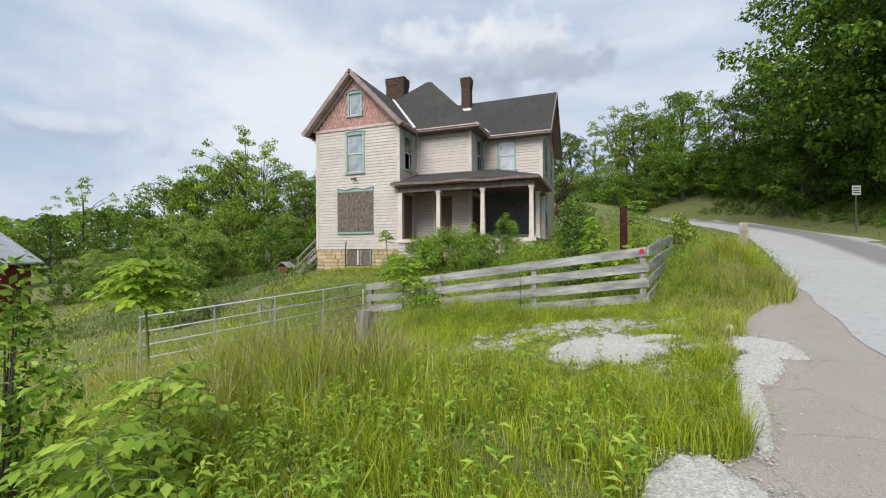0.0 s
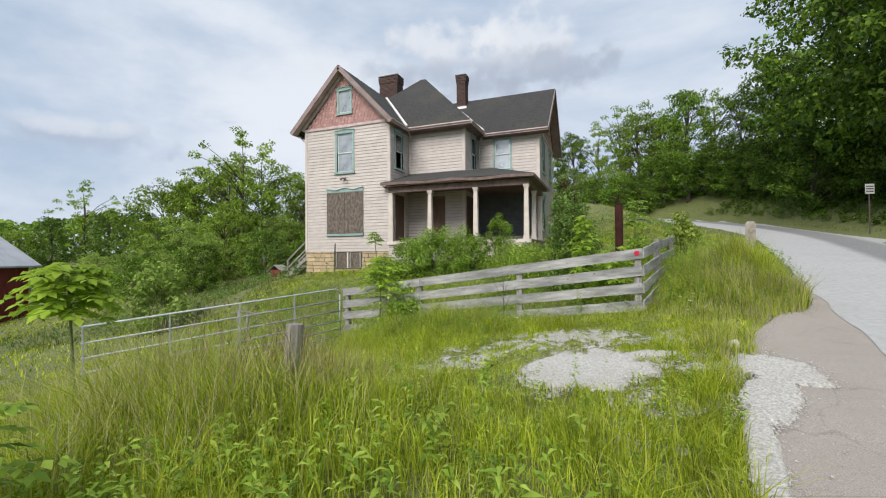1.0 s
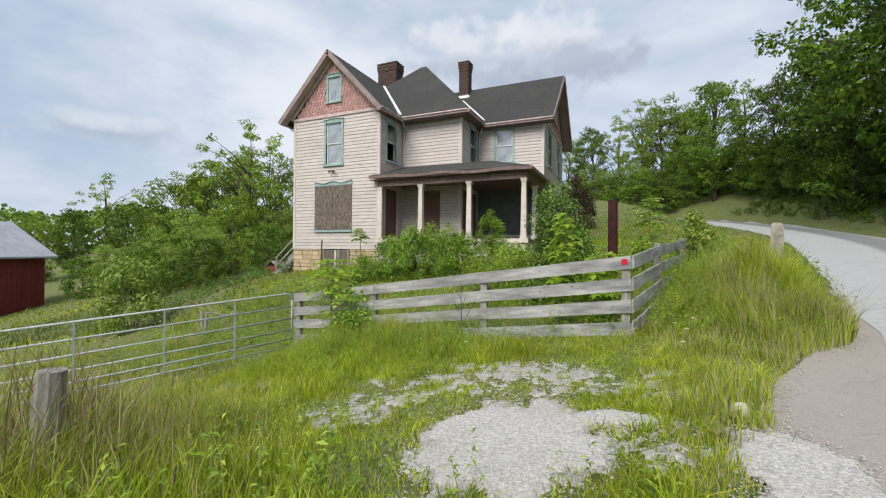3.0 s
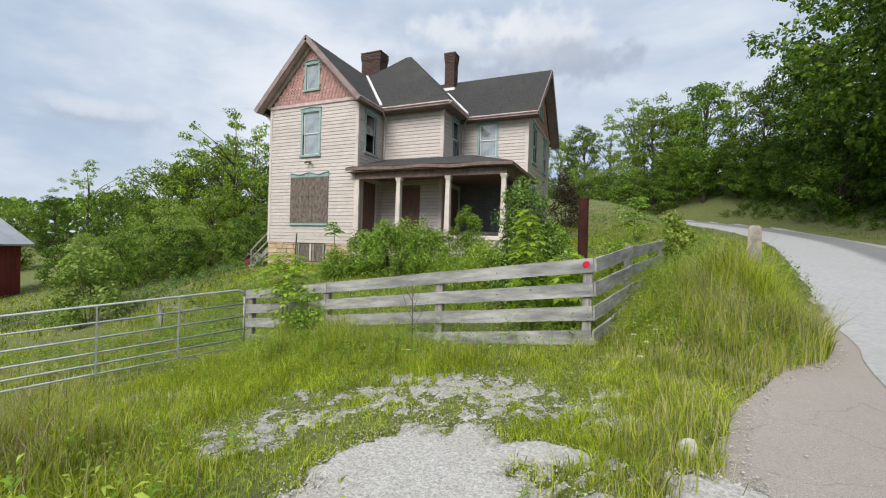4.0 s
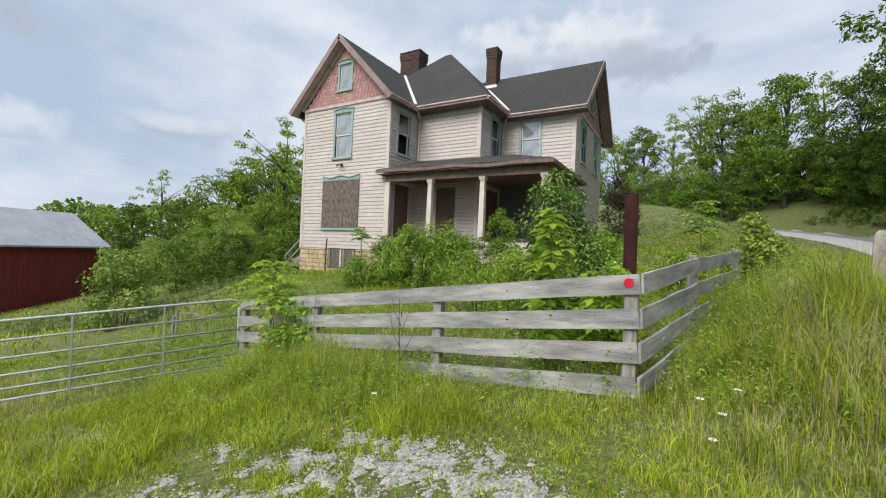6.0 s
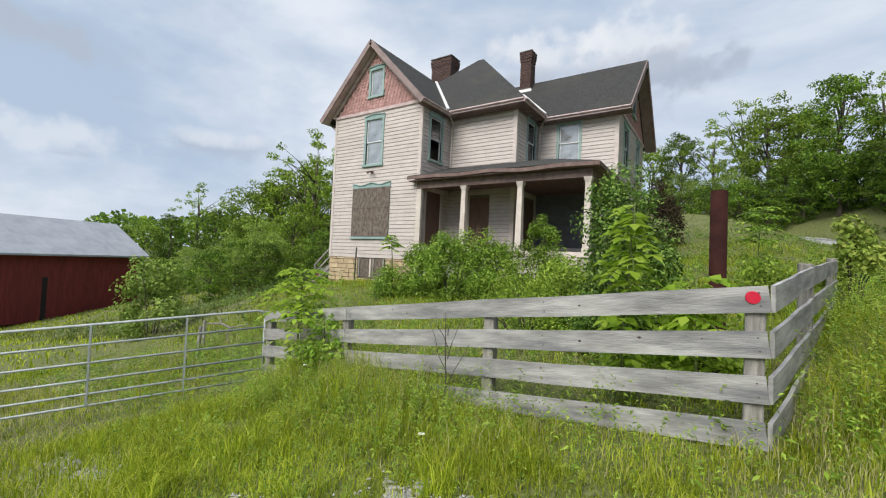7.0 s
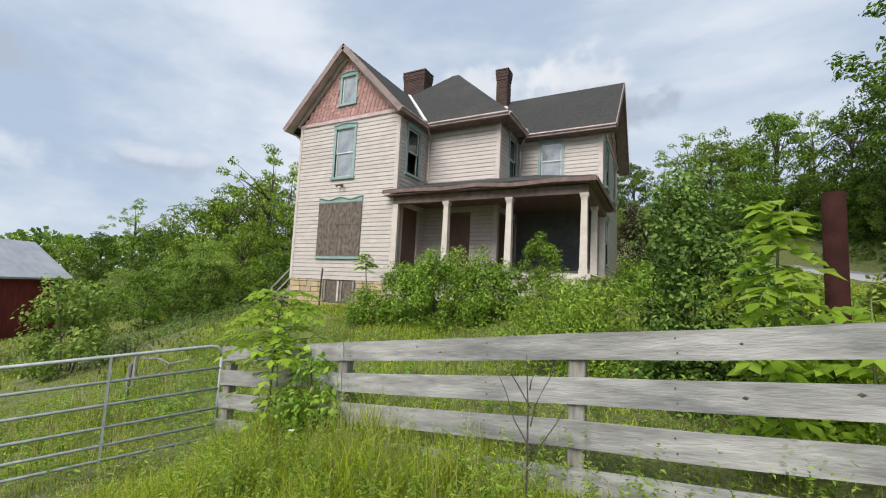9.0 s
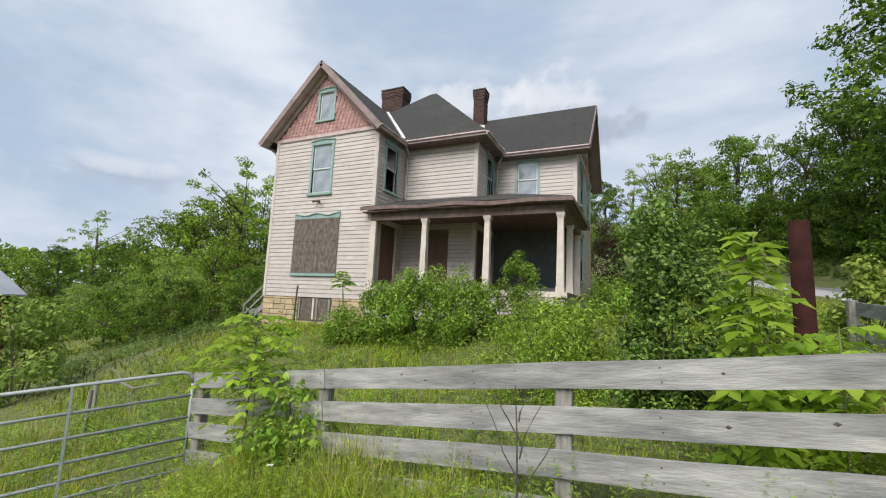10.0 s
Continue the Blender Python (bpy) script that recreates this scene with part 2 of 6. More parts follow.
M_POST = mat("grey_fence_post", (0.16, 0.15, 0.135), (0.32, 0.305, 0.28), 3, 0.9, 0.6, 20, stretch=(8, 8, 0.9), rnd=0.15, stain=0.6, stain_scale=2, stain_col=(0.09, 0.08, 0.07))
M_KNOT = mat("knot", (0.05, 0.042, 0.035), (0.10, 0.085, 0.07), 20, 0.9, 0.3)
M_GALV = mat("galvanised_tube", (0.27, 0.30, 0.31), (0.40, 0.43, 0.44), 8, 0.6, 0.08, 60, metal=0.15, stain=0.25, stain_scale=2, stain_col=(0.24, 0.25, 0.25))
M_RUST = mat("rusty_pipe", (0.021, 0.0075, 0.0062), (0.043, 0.015, 0.0115), 4, 0.85, 0.35, 30, stain=0.5, stain_scale=2.5, stain_col=(0.03, 0.011, 0.01))
M_RUST.node_tree.nodes["Principled BSDF"].inputs["Specular IOR Level"].default_value = 0.12
M_RED = mat("red_reflector", (0.44, 0.005, 0.028), (0.54, 0.009, 0.040), 30, 0.3, 0.15, 200)
M_NAIL = mat("nail_head", (0.04, 0.035, 0.033), (0.08, 0.07, 0.065), 20, 0.6, 0)
M_BARN = mat("barn_red_board", (0.125, 0.014, 0.014), (0.20, 0.026, 0.024), 1.2, 0.75, 0.3, 8, stretch=(3, 3, 0.5), rnd=0.07, stain=0.4, stain_scale=0.4, stain_col=(0.09, 0.014, 0.014))
M_TIN = mat("pale_metal_roof", (0.30, 0.32, 0.36), (0.39, 0.41, 0.445), 0.6, 0.6, 0.05, 10, metal=0.1, rnd=0.012, stain=0.25, stain_scale=0.25, stain_col=(0.30, 0.31, 0.33))
# near-black that stands for the unlit inside of a barn gap
M_BLACK = mat("unlit_gap_black", (0.01, 0.008, 0.008), (0.02, 0.016, 0.016), 3, 0.9, 0)
M_CONC = mat("lichened_concrete", (0.22, 0.195, 0.16), (0.36, 0.325, 0.275), 9, 0.95, 0.6, 50, stain=0.6, stain_scale=4, stain_col=(0.13, 0.12, 0.10))
M_BARK = mat("bark", (0.055, 0.045, 0.035), (0.115, 0.095, 0.075), 5, 0.95, 0.8, 12, stretch=(4, 4, 0.8))
M_STEM = mat("green_stem", (0.10, 0.13, 0.04), (0.17, 0.20, 0.07), 10, 0.7, 0.1)
M_DEAD = mat("dead_wood", (0.13, 0.115, 0.10), (0.24, 0.22, 0.20), 8, 0.9, 0.4, 30)
M_SIGN = mat("white_road_sign", (0.44, 0.44, 0.43), (0.52, 0.52, 0.51), 3, 0.4, 0.05)
M_INK = mat("sign_ink", (0.02, 0.02, 0.02), (0.04, 0.04, 0.04), 3, 0.5, 0)
M_PEBBLE = mat("limestone_chip", (0.30, 0.29, 0.265), (0.56, 0.545, 0.515), 20, 0.95, 0.4, 80)

M_LEAF_A = leaf_mat("woodland_leaf", (0.070, 0.125, 0.014), (0.155, 0.250, 0.026), (0.290, 0.390, 0.046), 0.28, 0.5, 0.30, 0.35)
M_LEAF_B = leaf_mat("dark_woodland_leaf", (0.032, 0.074, 0.010), (0.088, 0.168, 0.018), (0.210, 0.325, 0.032), 0.30, 0.5, 0.30, 0.35)
M_LEAF_C = leaf_mat("fresh_sapling_leaf", (0.22, 0.36, 0.030), (0.31, 0.46, 0.045), (0.42, 0.56, 0.075), 0.5)
M_LEAF_D = leaf_mat("shrub_leaf", (0.075, 0.150, 0.018), (0.180, 0.310, 0.036), (0.370, 0.510, 0.080), 0.36, 0.45)
M_LEAF_F = leaf_mat("light_woodland_leaf", (0.13, 0.21, 0.035), (0.19, 0.28, 0.05), (0.27, 0.36, 0.075), 0.3, 0.55, 0.3)
M_LEAF_R = leaf_mat("dark_red_leaf", (0.040, 0.030, 0.018), (0.065, 0.045, 0.026), (0.095, 0.075, 0.035), 0.2)
M_LEAF_G = leaf_mat("dark_shrub_leaf", (0.040, 0.085, 0.016), (0.095, 0.175, 0.030), (0.230, 0.330, 0.070), 0.3, 0.42)
M_LEAF_E = leaf_mat("yellow_shrub_leaf", (0.15, 0.22, 0.035), (0.22, 0.30, 0.05), (0.32, 0.36, 0.08))
M_GRASS = leaf_mat("meadow_blade", (0.118, 0.185, 0.010), (0.330, 0.420, 0.024), (0.590, 0.620, 0.085), 0.47, 0.5, 0.12, 1.6)
M_FIELD = leaf_mat("rough_field_blade", (0.075, 0.115, 0.020), (0.165, 0.215, 0.040), (0.300, 0.310, 0.105), 0.35, 0.55, 0.12, 0.5)
M_STRAW = leaf_mat("ripe_grass_head", (0.36, 0.33, 0.15), (0.47, 0.43, 0.22), (0.58, 0.54, 0.31), 0.35, 0.6)
M_STALK = leaf_mat("dead_stalk", (0.13, 0.09, 0.05), (0.22, 0.16, 0.09), (0.34, 0.27, 0.16), 0.2, 0.7)
M_WEED = leaf_mat("weed_leaf", (0.10, 0.185, 0.020), (0.225, 0.345, 0.038), (0.40, 0.51, 0.085), 0.4, 0.5)
M_PETAL = mat("daisy_petal", (0.78, 0.77, 0.66), (0.85, 0.84, 0.74), 5, 0.7, 0)


def ground_mat():
    return mat("meadow_soil", (0.045, 0.062, 0.015), (0.185, 0.205, 0.062), 17, 0.95, 1.0, 45, stain=0.55, stain_scale=0.6, stain_col=(0.17, 0.175, 0.06))


M_GROUND = ground_mat()
M_GRAVEL = mat("pale_gravel", (0.31, 0.30, 0.28), (0.58, 0.57, 0.54), 38, 0.95, 1.0, 55, stain=0.4, stain_scale=1.1, stain_col=(0.33, 0.30, 0.24))
M_ASPHALT = mat("worn_brown_asphalt", (0.19, 0.168, 0.150), (0.40, 0.362, 0.328), 120, 0.95, 0.25, 260, stain=0.5, stain_scale=0.9, stain_col=(0.25, 0.218, 0.19))


def crack(m, scale, width, dark):
    """Fine cracks over a surface, in its colour and its relief."""
    n, l = m.node_tree.nodes, m.node_tree.links
    b = n["Principled BSDF"]
    was = b.inputs["Base Color"].links[0].from_socket
    ge = n.new("ShaderNodeNewGeometry")
    nz = n.new("ShaderNodeTexNoise")
    nz.inputs["Scale"].default_value, nz.inputs["Detail"].default_value = 2.5, 4
    l.new(ge.outputs["Position"], nz.inputs["Vector"])
    ad = n.new("ShaderNodeVectorMath")
    ad.operation = "MULTIPLY_ADD"
    ad.inputs[1].default_value = (0.5, 0.5, 0.0)
    l.new(nz.outputs["Color"], ad.inputs[0])
    l.new(ge.outputs["Position"], ad.inputs[2])
    vo = n.new("ShaderNodeTexVoronoi")
    vo.feature = "DISTANCE_TO_EDGE"
    vo.inputs["Scale"].default_value = scale
    l.new(ad.outputs[0], vo.inputs["Vector"])
    mr = n.new("ShaderNodeMapRange")
    mr.inputs["From Max"].default_value, mr.inputs["To Min"].default_value, mr.inputs["To Max"].default_value = width, dark, 1.0
    l.new(vo.outputs["Distance"], mr.inputs["Value"])
    mx = n.new("ShaderNodeMix")
    mx.data_type, mx.blend_type = "RGBA", "MULTIPLY"
    mx.inputs["Factor"].default_value = 1.0
    l.new(was, mx.inputs[6])
    l.new(mr.outputs["Result"], mx.inputs[7])
    l.new(mx.outputs[2], b.inputs["Base Color"])


crack(M_ASPHALT, 0.9, 0.008, 0.75)


def road_mat():
    """Pale concrete-like road with a darker worn strip along its middle."""
    m = mat("pale_road", (0.315, 0.318, 0.32), (0.40, 0.403, 0.405), 9, 0.9, 0.3, 60, stain=0.35, stain_scale=0.5, stain_col=(0.30, 0.295, 0.29))
    n, l = m.node_tree.nodes, m.node_tree.links
    b = n["Principled BSDF"]
    was = b.inputs["Base Color"].links[0].from_socket
    uv = n.new("ShaderNodeUVMap")
    uv.uv_map = "across"
    sx = n.new("ShaderNodeSeparateXYZ")
    l.new(uv.outputs["UV"], sx.inputs[0])
    nz = n.new("ShaderNodeTexNoise")
    nz.inputs["Scale"].default_value = 1.1
    ad = n.new("ShaderNodeMath")
    ad.operation = "MULTIPLY_ADD"
    l.new(nz.outputs["Fac"], ad.inputs[0])
    ad.inputs[1].default_value = 0.14
    l.new(sx.outputs["X"], ad.inputs[2])
    rp = n.new("ShaderNodeValToRGB")
    els = rp.color_ramp.elements
    els[0].position, els[0].color = 0.55, (1, 1, 1, 1)
    els[1].position, els[1].color = 0.63, (0.52, 0.52, 0.53, 1)
    for p, c in ((0.88, 0.55), (0.95, 0.95)):
        e = els.new(p)
        e.color = (c, c, c, 1)
    l.new(ad.outputs[0], rp.inputs["Fac"])
    mx = n.new("ShaderNodeMix")
    mx.data_type, mx.blend_type = "RGBA", "MULTIPLY"
    mx.inputs["Factor"].default_value = 1
    l.new(was, mx.inputs[6])
    l.new(rp.outputs["Color"], mx.inputs[7])
    l.new(mx.outputs[2], b.inputs["Base Color"])
    return m


M_ROAD = road_mat()


# ---- small builders ----
def part(name, bm, material, parent=None, label="", smooth=False):
    """One bmesh as one mesh object, under a thing or a part."""
    me = bpy.data.meshes.new(name)
    bmesh.ops.recalc_face_normals(bm, faces=bm.faces)
    bm.to_mesh(me)
    bm.free()
    if smooth:
        me.polygons.foreach_set("use_smooth", [True] * len(me.polygons))
    me.materials.append(material)
    ob = new(name, me)
    if parent is not None:
        ob.parent = parent
    if label:
        ob["label"] = label
    return ob


def soup(name, verts, faces, material, parent=None, smooth=False):
    """A mesh of many small faces, all with the same number of corners."""
    me = bpy.data.meshes.new(name)
    verts, faces = np.asarray(verts, np.float32), np.asarray(faces, np.int32)
    k = faces.shape[1]
    me.vertices.add(len(verts))
    me.vertices.foreach_set("co", verts.ravel())
    me.loops.add(faces.size)
    me.loops.foreach_set("vertex_index", faces.ravel())
    me.polygons.add(len(faces))
    me.polygons.foreach_set("loop_start", np.arange(0, faces.size, k, dtype=np.int32))
    me.update(calc_edges=True)
    if smooth:
        me.polygons.foreach_set("use_smooth", [True] * len(faces))
    me.materials.append(material)
    ob = new(name, me)
    if parent is not None:
        ob.parent = parent
    return ob


def box(bm, x0, x1, y0, y1, z0, z1, m=None):
    """An upright box, moved by m."""
    vs = [Vector((x, y, z)) for x in (x0, x1) for y in (y0, y1) for z in (z0, z1)]
    vs = [bm.verts.new(m @ v if m else v) for v in vs]
    for f in ((0, 1, 3, 2), (4, 6, 7, 5), (0, 4, 5, 1), (2, 3, 7, 6), (0, 2, 6, 4), (1, 5, 7, 3)):
        bm.faces.new([vs[i] for i in f])
    return vs


def boxed(name, x0, x1, y0, y1, z0, z1, material, parent=None, label="", m=None, bevel=0.0):
    bm = bmesh.new()
    box(bm, x0, x1, y0, y1, z0, z1, m)
    if bevel:
        bmesh.ops.bevel(bm, geom=bm.edges[:], offset=bevel, segments=1, affect="EDGES")
    return part(name, bm, material, parent, label)


def slab(bm, quad, thick):
    """A flat plate under the given upper corners."""
    q = [Vector(p) for p in quad]
    nrm = (q[1] - q[0]).cross(q[2] - q[0]).normalized()
    if nrm.z < 0:
        nrm.negate()
    up = [bm.verts.new(p) for p in q]
    dn = [bm.verts.new(p - nrm * thick) for p in q]
    bm.faces.new(up)
    bm.faces.new(dn[::-1])
    for i in range(len(q)):
        j = (i + 1) % len(q)
        bm.faces.new((up[i], up[j], dn[j], dn[i]))


def beam(bm, a, b, w, h, up=(0, 0, 1)):
    """A squared timber from a to b, w wide and h high."""
    a, b, up = Vector(a), Vector(b), Vector(up)
    d = (b - a).normalized()
    s = d.cross(up).normalized() * (w / 2)
    u = s.cross(d).normalized() * (h / 2)
    vs = [bm.verts.new(p + i * s + j * u) for p in (a, b) for i, j in ((-1, -1), (1, -1), (1, 1), (-1, 1))]
    bm.faces.new(vs[:4][::-1])
    bm.faces.new(vs[4:])
    for i in range(4):
        j = (i + 1) % 4
        bm.faces.new((vs[i], vs[j], vs[4 + j], vs[4 + i]))


def tube(bm, pts, radii, sides=8):
    """A round tube through the points, closed at both ends."""
    pts = [Vector(p) for p in pts]
    rings = []
    for i, p in enumerate(pts):
        d = (pts[min(i + 1, len(pts) - 1)] - pts[max(i - 1, 0)]).normalized()
        ref = Vector((0, 0, 1)) if abs(d.z) < 0.9 else Vector((1, 0, 0))
        s = d.cross(ref).normalized()
        u = s.cross(d)
        rings.append([bm.verts.new(p + radii[i] * (math.cos(a) * s + math.sin(a) * u)) for a in (2 * math.pi * k / sides for k in range(sides))])
    for r0, r1 in zip(rings, rings[1:]):
        for k in range(sides):
            j = (k + 1) % sides
            bm.faces.new((r0[k], r0[j], r1[j], r1[k]))
    bm.faces.new(rings[0][::-1])
    bm.faces.new(rings[-1])


def thing(name, label, category, group="", at=(0, 0, 0)):
    ob = new(name)
    ob.location = at
    ob.empty_display_size = 0.2
    return tagged(ob, label, category, group)


# ---- the lie of the land ----
def ramp(v, k):
    """0 below zero, v above, rounded over k."""
    return k * np.logaddexp(0, np.asarray(v, float) / k)


def ease(v, a, b):
    t = np.clip((np.asarray(v, float) - a) / (b - a), 0, 1)
    return t * t * (3 - 2 * t)


def road_edge(y):
    """x of the road's near edge."""
    y = np.asarray(y, float)
    return 3.55 + 0.235 * (np.maximum(y, -60) - 8.5) - 0.0106 * np.minimum(ramp(y - 27.3, 3), 60) ** 2


ROAD_WIDTH = 5.4


def grade(y):
    y = np.asarray(y, float)
    return 0.04 * np.maximum(y, -40) + 0.05 * ramp(y - 12, 2) + 0.03 * ramp(y - 36, 4) - 0.12 * ramp(y - 115, 12)


def land(x, y):
    """Height of the ground."""
    x, y = np.asarray(x, float), np.asarray(y, float)
    u, v = road_edge(y) - x, x - road_edge(y) - ROAD_WIDTH
    z = grade(y) - 0.135 * ramp(u - 1.75, 0.7) + 0.13 * ramp(u - 90, 10)
    z = z + 0.56 * ramp(v - 0.7, 0.5) - 0.48 * ramp(v - 9, 3) - 0.08 * ramp(v - 60, 10)
    z = z + 0.115 * (ramp(y - 17, 3) - ramp(y - 50, 5)) * ease(u, 0.5, 9)
    qx = np.maximum(np.maximum(-15.5 - x, x + 3.2), 0)
    qy = np.maximum(np.maximum(19.3 - y, y - 31), 0)
    amp = 0.66 + 0.062 * np.clip(-3.2 - x, 0, 12.5) - 0.10 * np.clip(y - 19.5, 0, 12)
    z = z + amp * np.exp(-(qx * qx + qy * qy) / 34.0)
    z = z + 0.6 * np.exp(-(((x - 2.85) / 0.95) ** 2 + ((y - 12.3) / 2.4) ** 2)) * ease(u, 0.2, 1.5)
    z = z + 0.8 * np.exp(-((x + 21.5) ** 2 / 20 + (y - 25) ** 2 / 24))
    z = z - 0.42 * ease(-x, 4.6, 7.2) * (1 - ease(-x, 13, 20)) * (1 - ease(y, 12.5, 17))
    z = z + 0.035 * np.sin(1.9 * x + 0.7 * y) * np.sin(1.3 * y - 0.6 * x) * ease(u, 2.5, 5)
    return z


def lie(x, y):
    return float(land(x, y))


def steps(stops):
    """Grid lines: from stop to stop with the given spacing."""
    out = []
    for a, b, s in stops:
        out += list(np.linspace(a, b, max(2, int(abs(b - a) / s) + 1))[:-1])
    return np.array(out + [stops[-1][1]])


def build_ground():
    gx = steps([(-3000, -400, 260), (-400, -120, 28), (-120, -40, 5), (-40, -14, 1.2), (-14, 9, 0.45), (9, 40, 1.5), (40, 160, 12), (160, 3000, 280)])
    gy = steps([(-3000, -200, 280), (-200, -20, 20), (-20, -2, 1.5), (-2, 24, 0.45), (24, 70, 1.6), (70, 200, 8), (200, 3000, 280)])
    X, Y = np.meshgrid(gx, gy)
    Z = land(X, Y)
    nx, ny = len(gx), len(gy)
    i = np.arange(nx * ny).reshape(ny, nx)
    f = np.stack([i[:-1, :-1], i[:-1, 1:], i[1:, 1:], i[1:, :-1]], -1).reshape(-1, 4)
    ob = soup("ground", np.stack([X, Y, Z], -1).reshape(-1, 3), f, M_GROUND, smooth=True)
    tagged(ob, "overgrown grassy hillside sloping down away from the road", "ground", kind="structure")


def build_strip(name, left, right, ys, lift, material, label, category, across=12, ragged=0.0):
    """A surface laid over the ground between two edges, with an UV that runs across and along."""
    rows = []
    for y in ys:
        a, b = float(left(y)), float(right(y))
        a += ragged * (math.sin(5.1 * y) * 0.5 + math.sin(2.3 * y + 1) * 0.7 + noise.noise((y * 3, 1, 0)))
        xs = np.linspace(a, max(b, a + 0.02), across + 1)
        rows.append(np.stack([xs, np.full_like(xs, y), land(xs, np.full_like(xs, y)) + lift], -1))
    V = np.concatenate(rows)
    n = across + 1
    i = np.arange(len(V)).reshape(-1, n)
    f = np.stack([i[:-1, :-1], i[:-1, 1:], i[1:, 1:], i[1:, :-1]], -1).reshape(-1, 4)
    ob = soup(name, V, f, material, smooth=True)
    uv = ob.data.uv_layers.new(name="across")
    u = np.tile(np.linspace(0, 1, n), len(rows))
    w = np.repeat(np.asarray(ys, float) / 5, n)
    uv.data.foreach_set("uv", np.stack([u[f.ravel()], w[f.ravel()]], -1).ravel().astype(np.float32))
    tagged(ob, label, category, kind="structure")
    return ob


VERGE_Y = (-14, 0, 2.7, 3.1, 3.3, 3.85, 4.86, 5.4, 6.1, 6.6, 6.8, 7.0, 7.45, 8.1, 8.7, 9.38, 10.0, 10.7, 11.4, 12.5, 16)
VERGE_X = (-3.4, -0.3, 0.2, 0.45, 0.85, 1.08, 1.3, 1.38, 1.58, 1.85, 2.0, 1.9, 1.97, 2.15, 2.45, 2.88, 3.4, 3.75, 3.97, 4.4, 5.3)


def verge(y):
    """x of the grass edge beside the pull-off."""
    return np.minimum(np.interp(y, VERGE_Y, VERGE_X), road_edge(y) - 0.1)


GRAVEL = [[(0.05, 6.42, 0.74, 0.88, 0.0), (0.8, 7.0, 0.36, 0.17, 0.1)],
          [(1.95, 6.5, 0.36, 0.56, 0.2), (1.64, 5.6, 0.22, 0.75, -0.38), (1.24, 4.4, 0.10, 0.95, -0.22)],
          [(0.56, 2.7, 0.38, 0.58, -0.25)]]
WORN = [(-0.2, 8.08, 2.4, 0.74, -0.05), (1.2, 7.9, 0.55, 0.75, 0.0), (-1.7, 6.9, 0.75, 0.8, 0.0), (-4.7, 7.45, 1.5, 0.42, 0.05), (0.62, 5.0, 0.42, 0.85, 0.2), (1.1, 6.6, 0.4, 0.6, 0.0)]


def gravel_depth(x, y, patch=None):
    """Above 0 inside a gravel patch, with a ragged edge."""
    x, y = np.asarray(x, float), np.asarray(y, float)
    best = np.full(np.shape(x), -9.0)
    for k, lobes in enumerate(GRAVEL):
        if patch is not None and k != patch:
            continue
        for cx, cy, rx, ry, t in lobes:
            dx, dy = x - cx, y - cy
            a, b = dx * math.cos(t) + dy * math.sin(t), -dx * math.sin(t) + dy * math.cos(t)
            best = np.maximum(best, 1 - np.sqrt((a / rx) ** 2 + (b / ry) ** 2))
    n = np.sin(5.3 * x + 2 * np.sin(4.1 * y)) * np.sin(4.7 * y + 2 * np.sin(3.9 * x))
    n = n + 0.6 * np.sin(13 * x + 2 * np.sin(9 * y)) * np.sin(12 * y + 2 * np.sin(10 * x)) + 0.4 * np.sin(37 * x + 2 * np.sin(29 * y)) * np.sin(33 * y)
    return best + 0.14 * n


def worn(x, y, level=1.02):
    """Up to 1 where gravel shows through the worn sward, 0 elsewhere."""
    zone = np.zeros(np.shape(x))
    for cx, cy, rx, ry, slant in WORN:
        zone = np.maximum(zone, np.exp(-(((x - cx) / rx) ** 4 + ((y - cy - slant * (x - cx)) / ry) ** 4)))
    n = np.sin(4.3 * x + 1.7 * np.sin(3.7 * y)) * np.sin(5.9 * y + 1.9 * np.sin(3.1 * x))
    n = 0.7 * n + 0.9 * np.sin(11 * x + 2 * np.sin(8 * y)) * np.sin(13 * y + 2 * np.sin(9 * x))
    n = n + 0.7 * np.sin(29 * x + 2 * np.sin(21 * y)) * np.sin(31 * y + 2 * np.sin(23 * x))
    return np.clip((zone + 0.42 * n - level) * 5, 0, 1) * (zone > 0.1)


def build_worn():
    """Thin gravel that comes up through the grass in uneven scraps."""
    xs, ys = np.arange(-6.3, 2.5, 0.035), np.arange(2.6, 9.3, 0.035)
    X, Y = np.meshgrid(xs, ys)
    W = worn(X, Y)
    Z = land(X, Y) - 0.03 + 0.05 * np.minimum(W * 2, 1) + 0.008 * np.sin(47 * X + 3 * np.sin(39 * Y)) * np.sin(53 * Y)
    i = np.arange(X.size).reshape(X.shape)
    f = np.stack([i[:-1, :-1], i[:-1, 1:], i[1:, 1:], i[1:, :-1]], -1)
    show = ((W[:-1, :-1] + W[:-1, 1:] + W[1:, 1:] + W[1:, :-1]) > 0.02) & (X[:-1, :-1] < verge(Y[:-1, :-1]) + 0.25)
    f = f[show]
    used, f = np.unique(f, return_inverse=True)
    V = np.stack([X, Y, Z], -1).reshape(-1, 3)[used]
    ob = soup("worn_gravel", V, f.reshape(-1, 4), M_GRAVEL)
    tagged(ob, "thin pale gravel showing through worn grass", "gravel", kind="structure")


